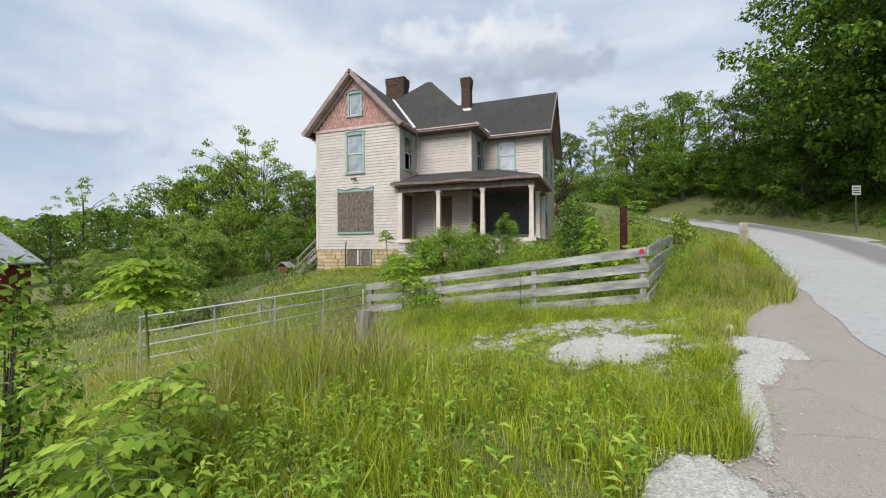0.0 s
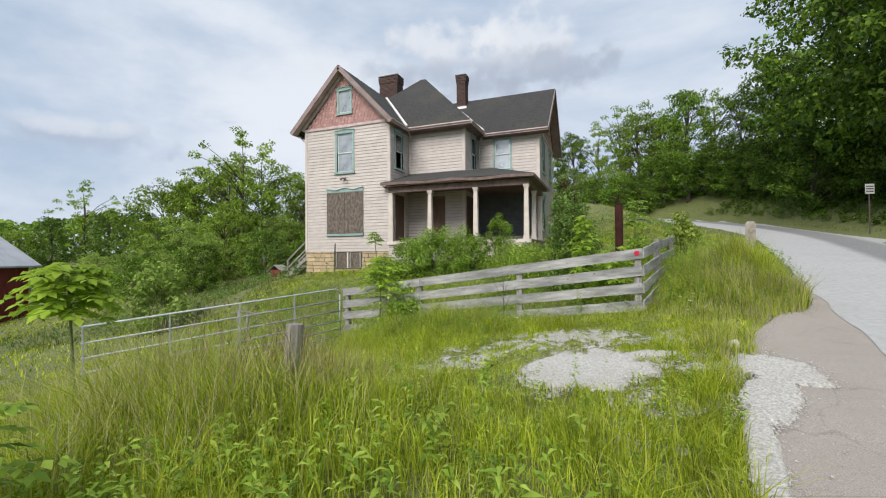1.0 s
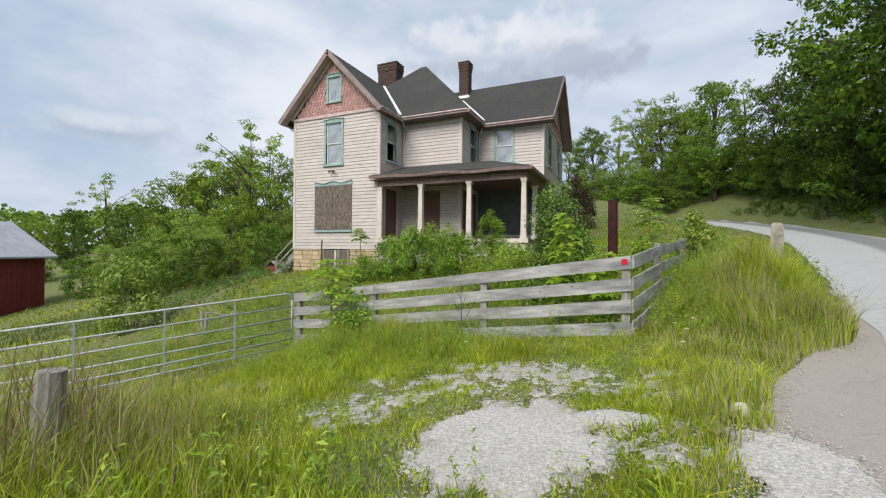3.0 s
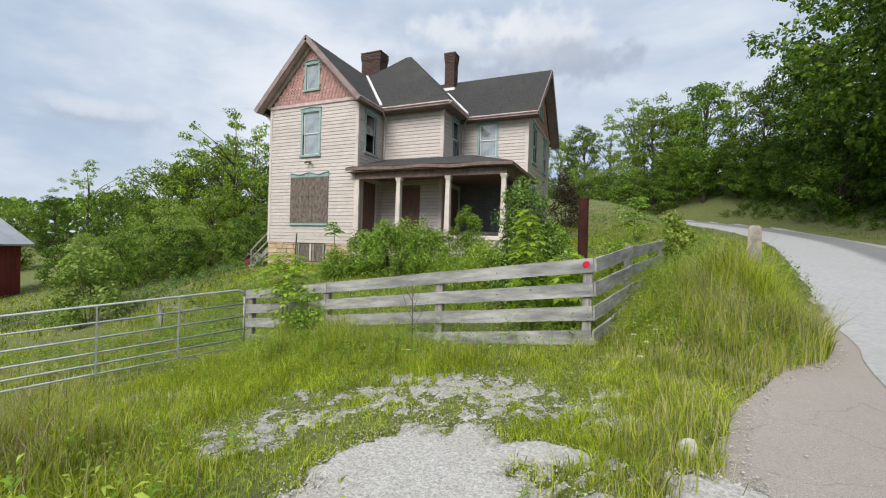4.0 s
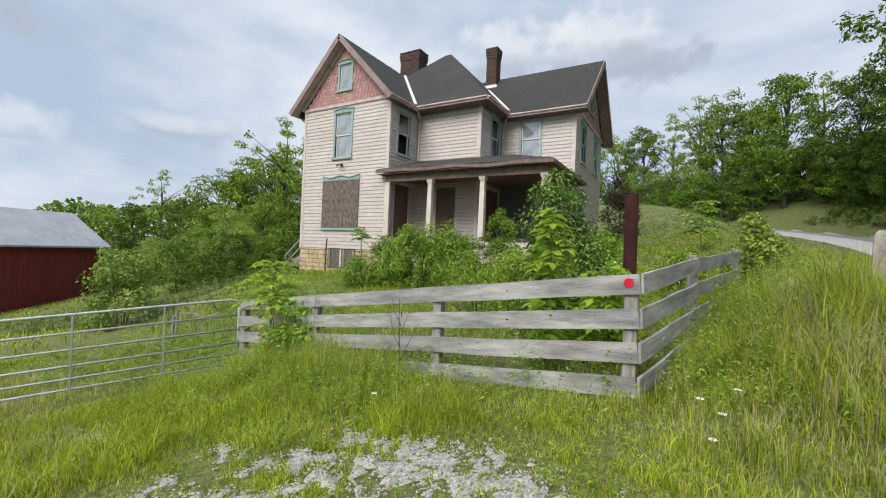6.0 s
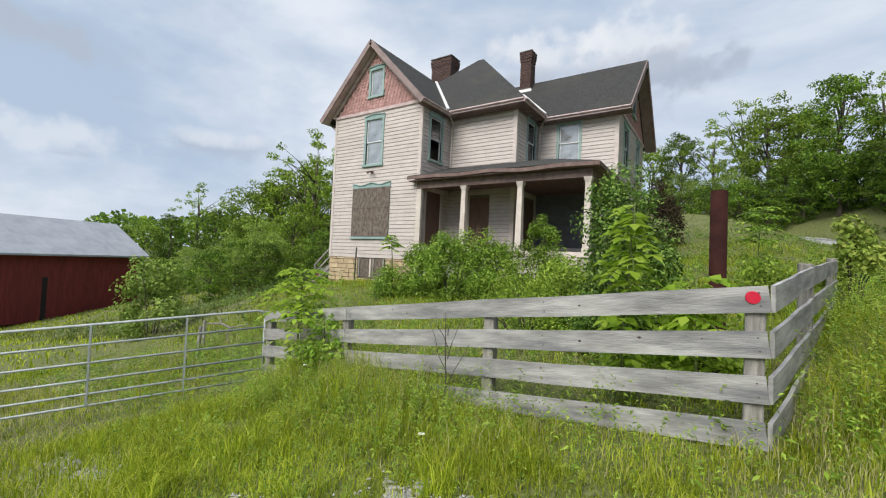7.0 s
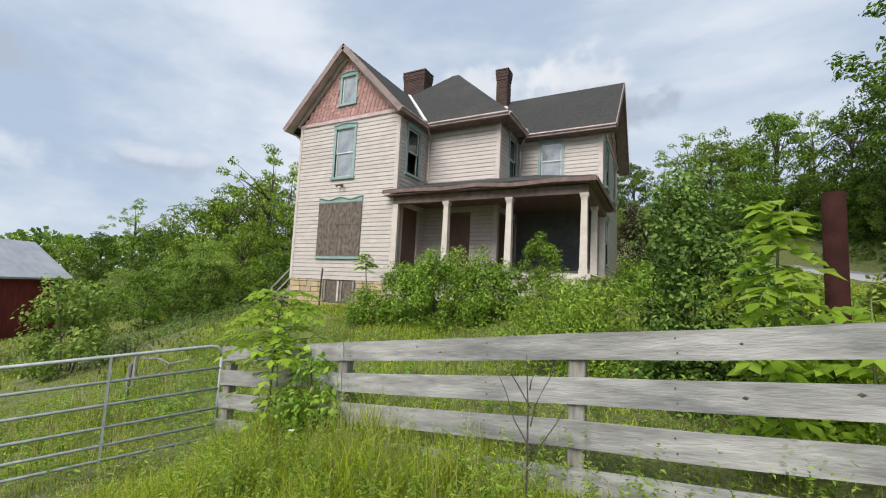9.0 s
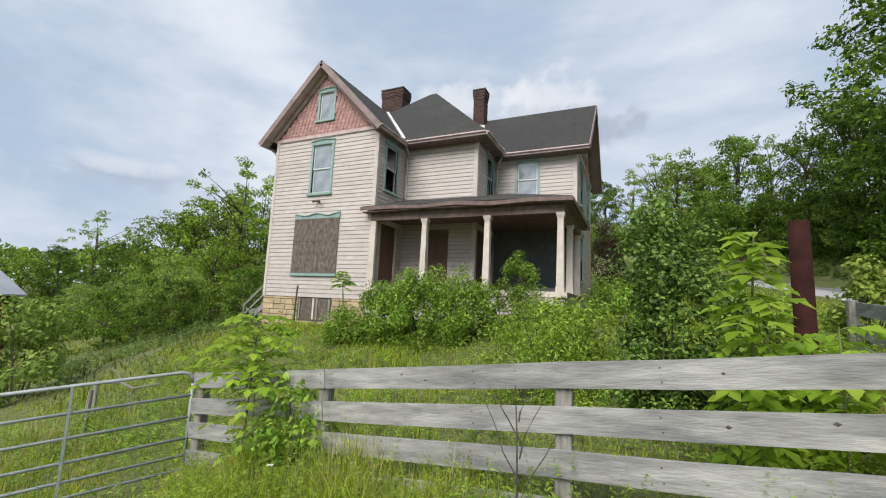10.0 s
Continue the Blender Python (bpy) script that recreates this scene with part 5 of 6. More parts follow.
# pale stone by the verge
bm = bmesh.new()
bmesh.ops.create_icosphere(bm, subdivisions=2, radius=1)
for v in bm.verts:
    v.co *= 1 + 0.18 * noise.noise(v.co * 1.7)
    v.co = Vector((v.co.x * 0.07 + 1.77, v.co.y * 0.06 + 7.28, v.co.z * 0.085 + lie(1.77, 7.28) + 0.06))
tagged(part("stone", bm, M_PEBBLE, smooth=True), "pale limestone lump lying in the grass edge", "stone")


# ---- plants ----
rng = np.random.default_rng(7)


def unit(v):
    return v / np.maximum(np.linalg.norm(v, axis=-1, keepdims=True), 1e-6)


def leaf_quads(c, d, nrm, length, width, curl=0.12):
    """Pointed leaves: at c, along d, facing nrm."""
    d = unit(d)
    s = unit(np.cross(d, nrm))
    nn = np.cross(s, d)
    L, W = np.reshape(length, (-1, 1)), np.reshape(width, (-1, 1))
    tip = c + d * L - nn * L * curl
    mid = c + d * L * 0.48 + nn * L * curl * 0.4
    V = np.stack([c, mid + s * W / 2, tip, mid - s * W / 2], 1)
    return V.reshape(-1, 3)


def quad_faces(n):
    return np.arange(n * 4, dtype=np.int32).reshape(-1, 4)


def crown_points(r, n_clumps, n_leaves, rx, rz, z_mid, spread, hollow=0.55):
    """Leaves gathered in clumps over an uneven crown."""
    a = r.uniform(0, 2 * np.pi, n_clumps)
    h = r.uniform(-1, 1, n_clumps)
    rad = r.uniform(hollow, 1.0, n_clumps) * np.sqrt(np.maximum(0.02, 1 - np.abs(h) ** 2.4))
    rad *= 1 + 0.25 * np.sin(2 * a + r.uniform(0, 6)) + 0.22 * np.sin(3 * a + 4 * h)
    h = h * r.uniform(0.8, 1.12, n_clumps)
    cc = np.stack([rx * rad * np.cos(a), rx * rad * np.sin(a), z_mid + rz * h], -1)
    size = r.uniform(0.55, 1.25, n_clumps) * spread
    k = r.choice(n_clumps, n_leaves, p=size ** 2 / np.sum(size ** 2))
    q = unit(r.normal(size=(n_leaves, 3))) * (r.uniform(0.25, 1.0, (n_leaves, 1)) ** 0.5)
    q[:, 2] *= 0.5
    return cc, size, k, cc[k] + q * size[k][:, None], q


def tree(name, seed, height, rx, base, n_clumps, n_leaves, leaf, spread, trunk_r, material, label, at, spin=0.0, hollow=0.55):
    """Trunk and limbs with a crown of many leaves in clumps."""
    r = np.random.default_rng(seed)
    t = thing(name, label, "tree", at=at)
    rz = (height - base) / 2
    cc, size, k, pts, q = crown_points(r, n_clumps, n_leaves, rx, rz, base + rz, spread, hollow)
    bm = bmesh.new()
    ax = [(0, 0, -0.4)] + [(0.25 * math.sin(i * 1.3 + seed) * i / 5, 0.25 * math.cos(i * 1.7 + seed) * i / 5, height * 0.86 * i / 6) for i in range(1, 7)]
    tube(bm, ax, [trunk_r * f for f in (1.25, 1.0, 0.82, 0.64, 0.45, 0.28, 0.1)], 8)
    for i in range(min(n_clumps, 26)):
        c = cc[i]
        z0 = min(max(base * 0.6, c[2] - 0.35 * height * r.uniform(0.4, 0.9)), height * 0.75)
        m_ = Vector((c[0] * 0.5, c[1] * 0.5, z0 + (c[2] - z0) * 0.62))
        tube(bm, [(0, 0, z0), m_, c], [trunk_r * 0.4, trunk_r * 0.24, trunk_r * 0.07], 5)
    part("trunk", bm, M_BARK, t, smooth=True)
    n = len(pts)
    out = unit(q + np.array([0, 0, 0.35]) + 0.5 * r.normal(size=(n, 3)))
    d = unit(np.cross(out, r.normal(size=(n, 3)))) + np.array([0, 0, -0.25])
    L = leaf * r.uniform(0.65, 1.35, n)
    soup("crown", leaf_quads(pts, d, out, L, L * r.uniform(0.5, 0.7, n)), quad_faces(n), material, t)
    t.rotation_euler = (0, 0, spin)
    return t


def bush(name, seed, rx, ry, h, n, leaf, material, label, at, n_clumps=40, spread=0.3, narrow=0.55, category="bush"):
    """Shrub: a few stems and a leafy, lumpy mass down to the ground."""
    r = np.random.default_rng(seed)
    t = thing(name, label, category, at=at)
    a = r.uniform(0, 2 * np.pi, n_clumps)
    hh = r.uniform(0.05, 1, n_clumps)
    rad = r.uniform(0.35, 1, n_clumps) * np.sqrt(1 - 0.92 * hh ** 2)
    cc = np.stack([rx * rad * np.cos(a), ry * rad * np.sin(a), h * hh * r.uniform(0.8, 1.05, n_clumps)], -1)
    bm = bmesh.new()
    for i in range(min(n_clumps, 14)):
        c = cc[i]
        tube(bm, [(c[0] * 0.2, c[1] * 0.2, -0.2), (c[0] * 0.5, c[1] * 0.5, c[2] * 0.6), tuple(c)], [0.018, 0.012, 0.004], 5)
    tagged(part("stem_tangle", bm, M_BARK, t), kind="stuff")
    k = r.integers(0, n_clumps, n)
    q = unit(r.normal(size=(n, 3))) * (r.uniform(0.2, 1, (n, 1)) ** 0.5)
    pts = cc[k] + q * spread * r.uniform(0.6, 1.3, (n_clumps, 1))[k]
    pts[:, 2] = np.maximum(pts[:, 2], 0.02)
    out = unit(q + np.array([0, 0, 0.5]) + 0.45 * r.normal(size=(n, 3)))
    d = unit(np.cross(out, r.normal(size=(n, 3)))) + np.array([0, 0, -0.2])
    L = leaf * r.uniform(0.6, 1.3, n)
    soup("foliage", leaf_quads(pts, d, out, L, L * narrow * r.uniform(0.8, 1.2, n)), quad_faces(n), material, t)
    return t


def sapling(name, seed, height, n_fronds, frond, leaflet, material, label, at, first=0.3, droop=0.5, stem_r=0.018, pairs=6):
    """Young tree with long feathered leaves: a thin stem, stalks and paired leaflets."""
    r = np.random.default_rng(seed)
    t = thing(name, label, "sapling", at=at)
    bm = bmesh.new()
    wob = r.uniform(-0.06, 0.06, 2) * height
    stem = lambda f: Vector((wob[0] * f * f, wob[1] * f * f, height * f))
    tube(bm, [stem(f) - Vector((0, 0, 0.15 if f == 0 else 0)) for f in (0, 0.25, 0.5, 0.75, 1)], [stem_r * f for f in (1.2, 1, 0.75, 0.5, 0.25)], 6)
    C, D, N, L = [], [], [], []
    for i in range(n_fronds):
        f = first + (1 - first) * (i + 0.5) / n_fronds
        az_ = i * 2.4 + r.uniform(-0.4, 0.4)
        ln = frond * r.uniform(0.7, 1.15) * (1.0 if f < 0.85 else 0.75)
        hd = np.array([math.cos(az_), math.sin(az_), 0.0])
        s0 = np.array(stem(f))
        lift = r.uniform(0.25, 0.7)
        pos = lambda u: s0 + hd * ln * u * 0.92 + np.array([0, 0, ln * (lift * u - droop * u * u)])
        bs = bmesh.new()
        tube(bs, [tuple(pos(u)) for u in (0, 0.35, 0.7, 1)], [0.006, 0.005, 0.004, 0.002], 4)
        part("stalk", bs, M_STEM, t)
        sd = np.array([-hd[1], hd[0], 0.0])
        for p in range(pairs):
            u = 0.25 + 0.75 * p / (pairs - 1)
            for sgn in (-1, 1):
                C.append(pos(u))
                D.append(sgn * sd + hd * 0.55 + np.array([0, 0, -0.28 + 0.15 * r.normal()]))
                N.append(np.array([0, 0, 1.0]) + 0.25 * r.normal(size=3))
                L.append(leaflet * r.uniform(0.75, 1.15) * (1 - 0.35 * abs(u - 0.55)))
        C.append(pos(1.0)), D.append(hd + np.array([0, 0, -0.4])), N.append(np.array([0, 0, 1.0])), L.append(leaflet)
    part("stem", bm, M_STEM, t, smooth=True)
    L = np.array(L)
    soup("leaves", leaf_quads(np.array(C), np.array(D), np.array(N), L, L * 0.56), quad_faces(len(L)), material, t)
    return t


def on(x, y, dz=0.0):
    return (x, y, lie(x, y) + dz)


# shrubs before the porch and along the fence
bush("porch_shrub", 11, 1.45, 0.85, 1.95, 16000, 0.075, M_LEAF_D, "dense rambling green shrub before the porch", on(-6.2, 17.0), 90, 0.34)
bush("porch_shrub", 12, 1.1, 0.8, 1.6, 9500, 0.075, M_LEAF_D, "dense rambling green shrub before the porch", on(-7.5, 17.2), 56, 0.32)
bush("porch_shrub", 44, 1.0, 0.7, 1.7, 9000, 0.075, M_LEAF_D, "dense rambling green shrub before the porch", on(-5.0, 17.3), 56, 0.32)
bush("porch_shrub", 45, 0.9, 0.7, 0.95, 5500, 0.075, M_LEAF_D, "low rambling green shrub before the porch", on(-8.6, 17.0), 36, 0.3)
bush("upright_shrub", 13, 0.72, 0.6, 2.2, 6200, 0.085, M_LEAF_D, "upright feathery green shrub beside the porch steps", on(-3.95, 18.35), 46, 0.24, 0.35)
bush("tall_shrub", 14, 0.8, 0.7, 2.72, 17000, 0.065, M_LEAF_G, "tall dark-leaved green shrub growing behind the fence", on(-0.62, 12.9), 90, 0.26)
bush("feathery_shrub", 49, 1.1, 0.8, 1.35, 7000, 0.07, M_WEED, "feathery light green weedy shrub behind the fence", on(-2.3, 13.4), 70, 0.26, 0.3)
bush("low_shrub", 15, 0.8, 0.7, 1.3, 2600, 0.10, M_WEED, "pale green feathery shrub behind the fence", on(-1.9, 14.2), 40, 0.3, 0.4)
bush("low_shrub", 18, 0.7, 0.7, 1.2, 2200, 0.10, M_WEED, "pale green feathery shrub behind the fence", on(-2.6, 16.4), 40, 0.3, 0.4)
bush("yellow_shrub", 16, 0.6, 0.55, 1.75, 2600, 0.10, M_LEAF_E, "yellow-green shrub at the end of the fence return", on(2.55, 16.3), 22, 0.26)
bush("field_shrub", 17, 1.2, 1.2, 3.4, 3600, 0.15, M_LEAF_F, "rounded shrub standing in the field beyond the gate", on(-17.5, 13.4), 44, 0.45)
sapling("leafy_sapling", 21, 2.12, 34, 0.27, 0.18, M_LEAF_C, "bright green sapling with broad hanging leaflets behind the fence", on(-0.21, 11.0), 0.15, 1.05, 0.02, 5)
sapling("leafy_sapling", 22, 1.3, 14, 0.40, 0.19, M_LEAF_C, "bright green sapling leaning over the fence rail", on(0.45, 11.3), 0.4, 0.6, 0.015, 4)
sapling("locust_sapling", 23, 1.85, 38, 0.72, 0.15, M_LEAF_C, "bright green feathery sapling growing through the fence", on(-5.3, 10.75), 0.58, 0.55, 0.02, 6)
bush("fence_shrub", 46, 0.5, 0.45, 0.95, 1800, 0.09, M_LEAF_D, "tangled green shrub at the fence foot", on(-4.55, 10.75), 30, 0.24, 0.45)
sapling("locust_sapling", 24, 1.2, 18, 0.45, 0.13, M_WEED, "green feathery sapling growing through the fence", on(-5.0, 10.6), 0.2, 0.45, 0.015, 6)
sapling("window_sapling", 25, 2.0, 20, 0.42, 0.16, M_LEAF_D, "slim young tree before the basement window", on(-10.0, 18.6), 0.72, 0.5, 0.028, 6)
sapling("meadow_sapling", 29, 0.8, 20, 0.45, 0.12, M_WEED, "low bright green sapling in the meadow", on(-2.7, 1.55), 0.3, 0.5, 0.02, 5)
sapling("meadow_sapling", 26, 2.75, 46, 0.66, 0.22, M_LEAF_C, "bright green young tree standing past the gate", on(-7.4, 5.0), 0.7, 0.55, 0.035, 6)
bush("meadow_shrub", 30, 0.32, 0.32, 1.75, 1500, 0.075, M_LEAF_D, "dark green leafy shrub standing in the tall meadow", on(-3.85, 1.62), 40, 0.26, 0.45)
sapling("meadow_sapling", 28, 1.0, 30, 0.5, 0.12, M_WEED, "low bright green bushy sapling standing in the tall meadow", on(-3.2, 2.2), 0.3, 0.5, 0.022, 6)
bush("low_shrub", 41, 0.6, 0.6, 1.0, 1500, 0.10, M_WEED, "pale green feathery shrub behind the fence", on(1.3, 16.5), 30, 0.26, 0.4)
bush("low_shrub", 42, 0.9, 0.7, 1.2, 2200, 0.11, M_LEAF_D, "leafy green shrub on the slope by the house", on(-1.0, 18.8), 36, 0.3, 0.45)
bush("low_shrub", 43, 0.9, 0.8, 1.3, 2200, 0.12, M_LEAF_D, "leafy green shrub on the slope by the house", on(-1.8, 23.5), 36, 0.34, 0.45)
bush("low_shrub", 48, 0.55, 0.4, 1.0, 1500, 0.11, M_LEAF_C, "bright green low shrub round the pipe foot behind the fence", on(0.45, 11.75), 24, 0.24, 0.5)
bush("red_shrub", 47, 1.1, 1.1, 4.2, 6500, 0.13, M_LEAF_R, "dark reddish tall shrub at the foot of the woods", on(-2.6, 36.0), 50, 0.5)
sapling("verge_sapling", 27, 2.3, 30, 0.9, 0.26, M_LEAF_D, "young tree on the slope behind the fence return", on(1.9, 28.3), 0.3, 0.45, 0.025, 5)

# a dry weed with bare twigs before the fence
dw = thing("dry_weed", "bare dry brown weed stalk standing before the fence", "weed", at=on(-1.8, 10.0))
rt = random.Random(12)
for h0, ln, side in ((0.0, 1.15, 0.0), (0.35, 0.5, 0.9), (0.5, 0.5, -0.8), (0.65, 0.42, 0.7), (0.78, 0.32, -0.9), (0.9, 0.2, 0.8)):
    bm = bmesh.new()
    pts = [(0.02 * math.sin(3 * h0), 0, h0)] + [(side * ln * u * 0.6 + 0.02 * rt.uniform(-1, 1), 0.05 * rt.uniform(-1, 1), h0 + ln * u) for u in (0.35, 0.7, 1.0)]
    tube(bm, pts, [0.006, 0.005, 0.0035, 0.002] if side else [0.009, 0.008, 0.006, 0.003], 5)
    part("twig" if side else "stalk", bm, M_KNOT, dw)

# dead branch lying in the field
db = thing("dead_branch", "bare grey fallen branch lying in the grass", "branch", at=on(-12.9, 13.6, 0.1))
bm = bmesh.new()
tube(bm, [(-0.9, 0, 0.35), (-0.2, 0.1, 0.42), (0.5, 0.0, 0.38), (1.2, 0.2, 0.55)], [0.02, 0.035, 0.03, 0.012], 7)
tube(bm, [(0.5, 0, 0.38), (0.7, -0.2, 0.2), (1.0, -0.3, -0.1)], [0.025, 0.02, 0.012], 6)
tube(bm, [(-0.2, 0.1, 0.45), (-0.6, 0.2, 0.62), (-1.0, 0.2, 0.72)], [0.022, 0.014, 0.008], 6)
part("branch", bm, M_DEAD, db)


# ---- woods ----
proto = {
    "tall": tree("broadleaf_tree", 31, 17.0, 5.0, 2.2, 170, 9800, 0.31, 0.98, 0.24, M_LEAF_B, "tall broadleaf tree with deep green crown at the wood's edge", on(21, 38), hollow=0.4),
    "open": tree("open_tree", 32, 15.0, 4.4, 3.2, 100, 4200, 0.25, 0.62, 0.2, M_LEAF_A, "tall open-crowned tree with sky showing between its limbs", on(-46, 42), 0.4, 0.25),
    "round": tree("broadleaf_tree", 33, 11.5, 4.3, 0.8, 130, 8200, 0.255, 0.92, 0.2, M_LEAF_A, "rounded broadleaf tree with mid-green crown in the woods", on(11, 84), hollow=0.4),
    "low": tree("understory_tree", 34, 6.5, 3.3, 0.2, 90, 4500, 0.24, 0.74, 0.1, M_LEAF_B, "low understory tree leafy to the ground", on(17, 46), hollow=0.4),
    "light": tree("light_tree", 35, 8.5, 3.4, 0.4, 100, 6600, 0.21, 0.8, 0.12, M_LEAF_F, "young light yellow-green tree in the woods", on(-47, 36), hollow=0.4),
}
rw = random.Random(5)


def grow(kind, x, y, s, dz=-0.1):
    p = proto[kind]
    sc = s * rw.uniform(0.93, 1.07)
    copy_thing(p, Matrix.Translation((x, y, lie(x, y) + dz)) @ Matrix.Rotation(rw.uniform(0, 6.28), 4, "Z") @ Matrix.Diagonal((sc * rw.uniform(0.9, 1.1), sc * rw.uniform(0.9, 1.1), sc, 1)))


def polar(x0, y0, bearing, dist):
    """A place by its bearing, clockwise from north, and distance."""
    b = radians(bearing)
    return x0 + dist * math.sin(b), y0 + dist * math.cos(b)


# woods up the bank beyond the road
for b, d, k, s in ((23, 50, "tall", 1.28), (25.5, 46, "tall", 1.3), (28.5, 41, "tall", 1.25), (32.5, 37, "tall", 1.2), (37, 34, "tall", 1.2), (42, 33, "tall", 1.2), (48, 32, "tall", 1.15), (55, 34, "tall", 1.1), (18, 58, "tall", 0.82), (14.5, 64, "tall", 0.76), (12, 68, "open", 0.85), (9.3, 68, "tall", 0.95), (6.5, 80, "round", 1.2), (4.0, 78, "round", 1.25), (2.0, 80, "open", 1.05), (-0.6, 78, "open", 1.0), (-3.6, 80, "tall", 0.9), (-6.5, 82, "round", 1.3), (18, 84, "tall", 1.0), (23, 70, "tall", 1.3), (45, 46, "tall", 1.1)):
    x, y = polar(0, 0, b, d)
    grow(k, x, y, s)
for b, d in ((18, 57), (20.5, 52), (23, 49), (25.5, 46), (28, 42), (31, 39), (34, 37), (38, 35), (42, 34), (47, 33), (15.5, 63), (13, 66), (10.5, 69), (8, 74), (5.5, 74), (3, 74), (0.5, 72), (-2, 74), (-5, 76), (-9, 80), (-13, 84), (27, 50), (33, 43), (22, 58), (16.8, 61), (14.2, 66), (11.7, 69), (9, 71), (6.8, 70), (4.2, 70), (1.8, 69), (-0.8, 70), (-3.4, 72)):
    x, y = polar(0, 0, b, d)
    grow("light" if int(d) % 6 == 0 else "low", x, y, rw.uniform(0.75, 1.05))
for i in range(17):
    y = 27 + 2.3 * i
    grow("light" if i % 4 == 1 else "low", float(road_edge(y)) + ROAD_WIDTH + rw.uniform(4.6, 6.2), y, rw.uniform(0.5, 0.75))
# woods down the slope past the house and barn
for b, d, k, s in ((-37, 62, "round", 0.95), (-40.5, 60, "round", 1.0), (-44, 58, "open", 1.1), (-46, 57, "open", 1.2), (-47, 66, "round", 1.35), (-51, 70, "round", 1.2), (-54, 78, "round", 1.2), (-57, 92, "tall", 0.9), (-59.5, 105, "tall", 0.95), (-61.5, 112, "open", 1.15), (-64, 110, "tall", 0.95), (-66.5, 112, "round", 1.3), (-69, 110, "tall", 0.9), (-72, 118, "round", 1.3), (-75, 120, "tall", 0.9), (-34, 74, "tall", 0.9), (-48.5, 86, "tall", 0.95), (-52.5, 96, "tall", 0.9), (-56, 110, "tall", 0.9)):
    x, y = polar(0, 0, b, d)
    grow(k, x, y, 0.84 * s if b < -63 else 0.82 * s if -60.5 < b < -55.8 else 1.12 * s if b < -49 else s)
for b, d in ((-39, 54), (-42, 52), (-45, 52), (-48, 54), (-50.5, 56), (-53, 60), (-55.5, 66), (-58, 74), (-61, 84), (-50, 48), (-54, 52), (-57, 60), (-60, 68)):
    x, y = polar(0, 0, b, d)
    grow("light" if int(d) % 4 == 0 else "round" if int(d) % 3 == 0 else "low", x, y, rw.uniform(0.6, 0.85) if int(d) % 4 == 0 or int(d) % 3 == 0 else rw.uniform(0.7, 1.0))
for x, y, s in ((-40, 27, 0.75), (-36, 30, 0.8), (-45, 33, 0.9), (-63, 33, 0.9), (-66, 14, 0.9), (-67, 9, 1.0), (-30, 32, 0.8), (-25, 33, 0.7)):
    grow("low", x, y, s)

# far wooded ridge that closes the distance
n = 25000
bb = rng.uniform(-1.6, 0.35, n)
dd = rng.uniform(170, 235, n)
x, y = dd * np.sin(bb), dd * np.cos(bb)
zz = land(x, y) + rng.uniform(0, 1, n) ** 0.7 * (13 + 4 * np.sin(bb * 9) + 3 * np.sin(bb * 23)) * ease(bb, -1.4, -1.2)
out = unit(np.stack([-np.sin(bb), -np.cos(bb), np.full(n, 0.6)], -1) + 0.6 * rng.normal(size=(n, 3)))
L = rng.uniform(0.9, 2.0, n)
far = soup("far_woods", leaf_quads(np.stack([x, y, zz], -1), np.cross(out, rng.normal(size=(n, 3))), out, L, L * 0.8), quad_faces(n), M_LEAF_B)
tagged(far, "distant wooded ridge in mid-green leaf", "woods", kind="stuff")


# ---- grasses ----
def bare(x, y):
    """Where no tall grass grows: road, pull-off, gravel, under the house."""
    on_road = (x > road_edge(y) - 0.15) & (x < road_edge(y) + ROAD_WIDTH + 0.1)
    pull = (x > verge(y) + 0.05) & (y < 15)
    home = (x > -15.5) & (x < -2.9) & (y > 20.1) & (y < 31.2)
    return on_road | pull | home


def tallness(x, y):
    """Height of the sward: short and trodden round the gravel, tall in the meadow."""
    h = 0.42 + 0.16 * np.sin(0.9 * x + 1.3 * np.sin(0.5 * y)) + 0.12 * np.sin(1.7 * y + x)
    trod = np.exp(-(((x - 0.6) / 2.3) ** 2 + ((y - 6.3) / 2.6) ** 2))
    h = h * (1 - 0.78 * trod) * (0.85 + 0.5 * ease(-x, 0.5, 3.5) * ease(9.5 - y, 0, 3))
    h = h * (1 - 0.66 * np.exp(-(((x + 0.1) / 2.1) ** 4 + ((y - 8.0 - 0.42 * x) / 0.95) ** 4)))
    strip = np.exp(-(((x - verge(np.minimum(y, 8)) + 0.25) / 0.3) ** 2)) * (y < 10)
    h = np.maximum(h, (0.28 + 0.16 * ease(y, 6.0, 8.0)) * strip)
    mound = np.exp(-(((x - 2.9) / 1.2) ** 2 + ((y - 12.2) / 2.6) ** 2))
    tall = np.exp(-(((x + 2.7) / 1.4) ** 2 + ((y - 4.2) / 1.1) ** 2))
    h = h + 0.3 * mound
    rank = np.exp(-(((x + 4.8) / 1.6) ** 2 + ((y - 4.4) / 1.2) ** 2))
    drive = np.exp(-(((x + 4.6) / 3.4) ** 4 + ((y - 8.0) / 1.7) ** 4))
    h = h * (1 - 0.58 * drive) * (0.8 + 0.4 * np.sin(2.9 * x + 1.9 * np.sin(2.1 * y)) * np.sin(3.3 * y + 1.7 * np.sin(2.4 * x)))
    return np.clip(h + 0.85 * tall + 0.42 * rank, 0.07, 1.3)


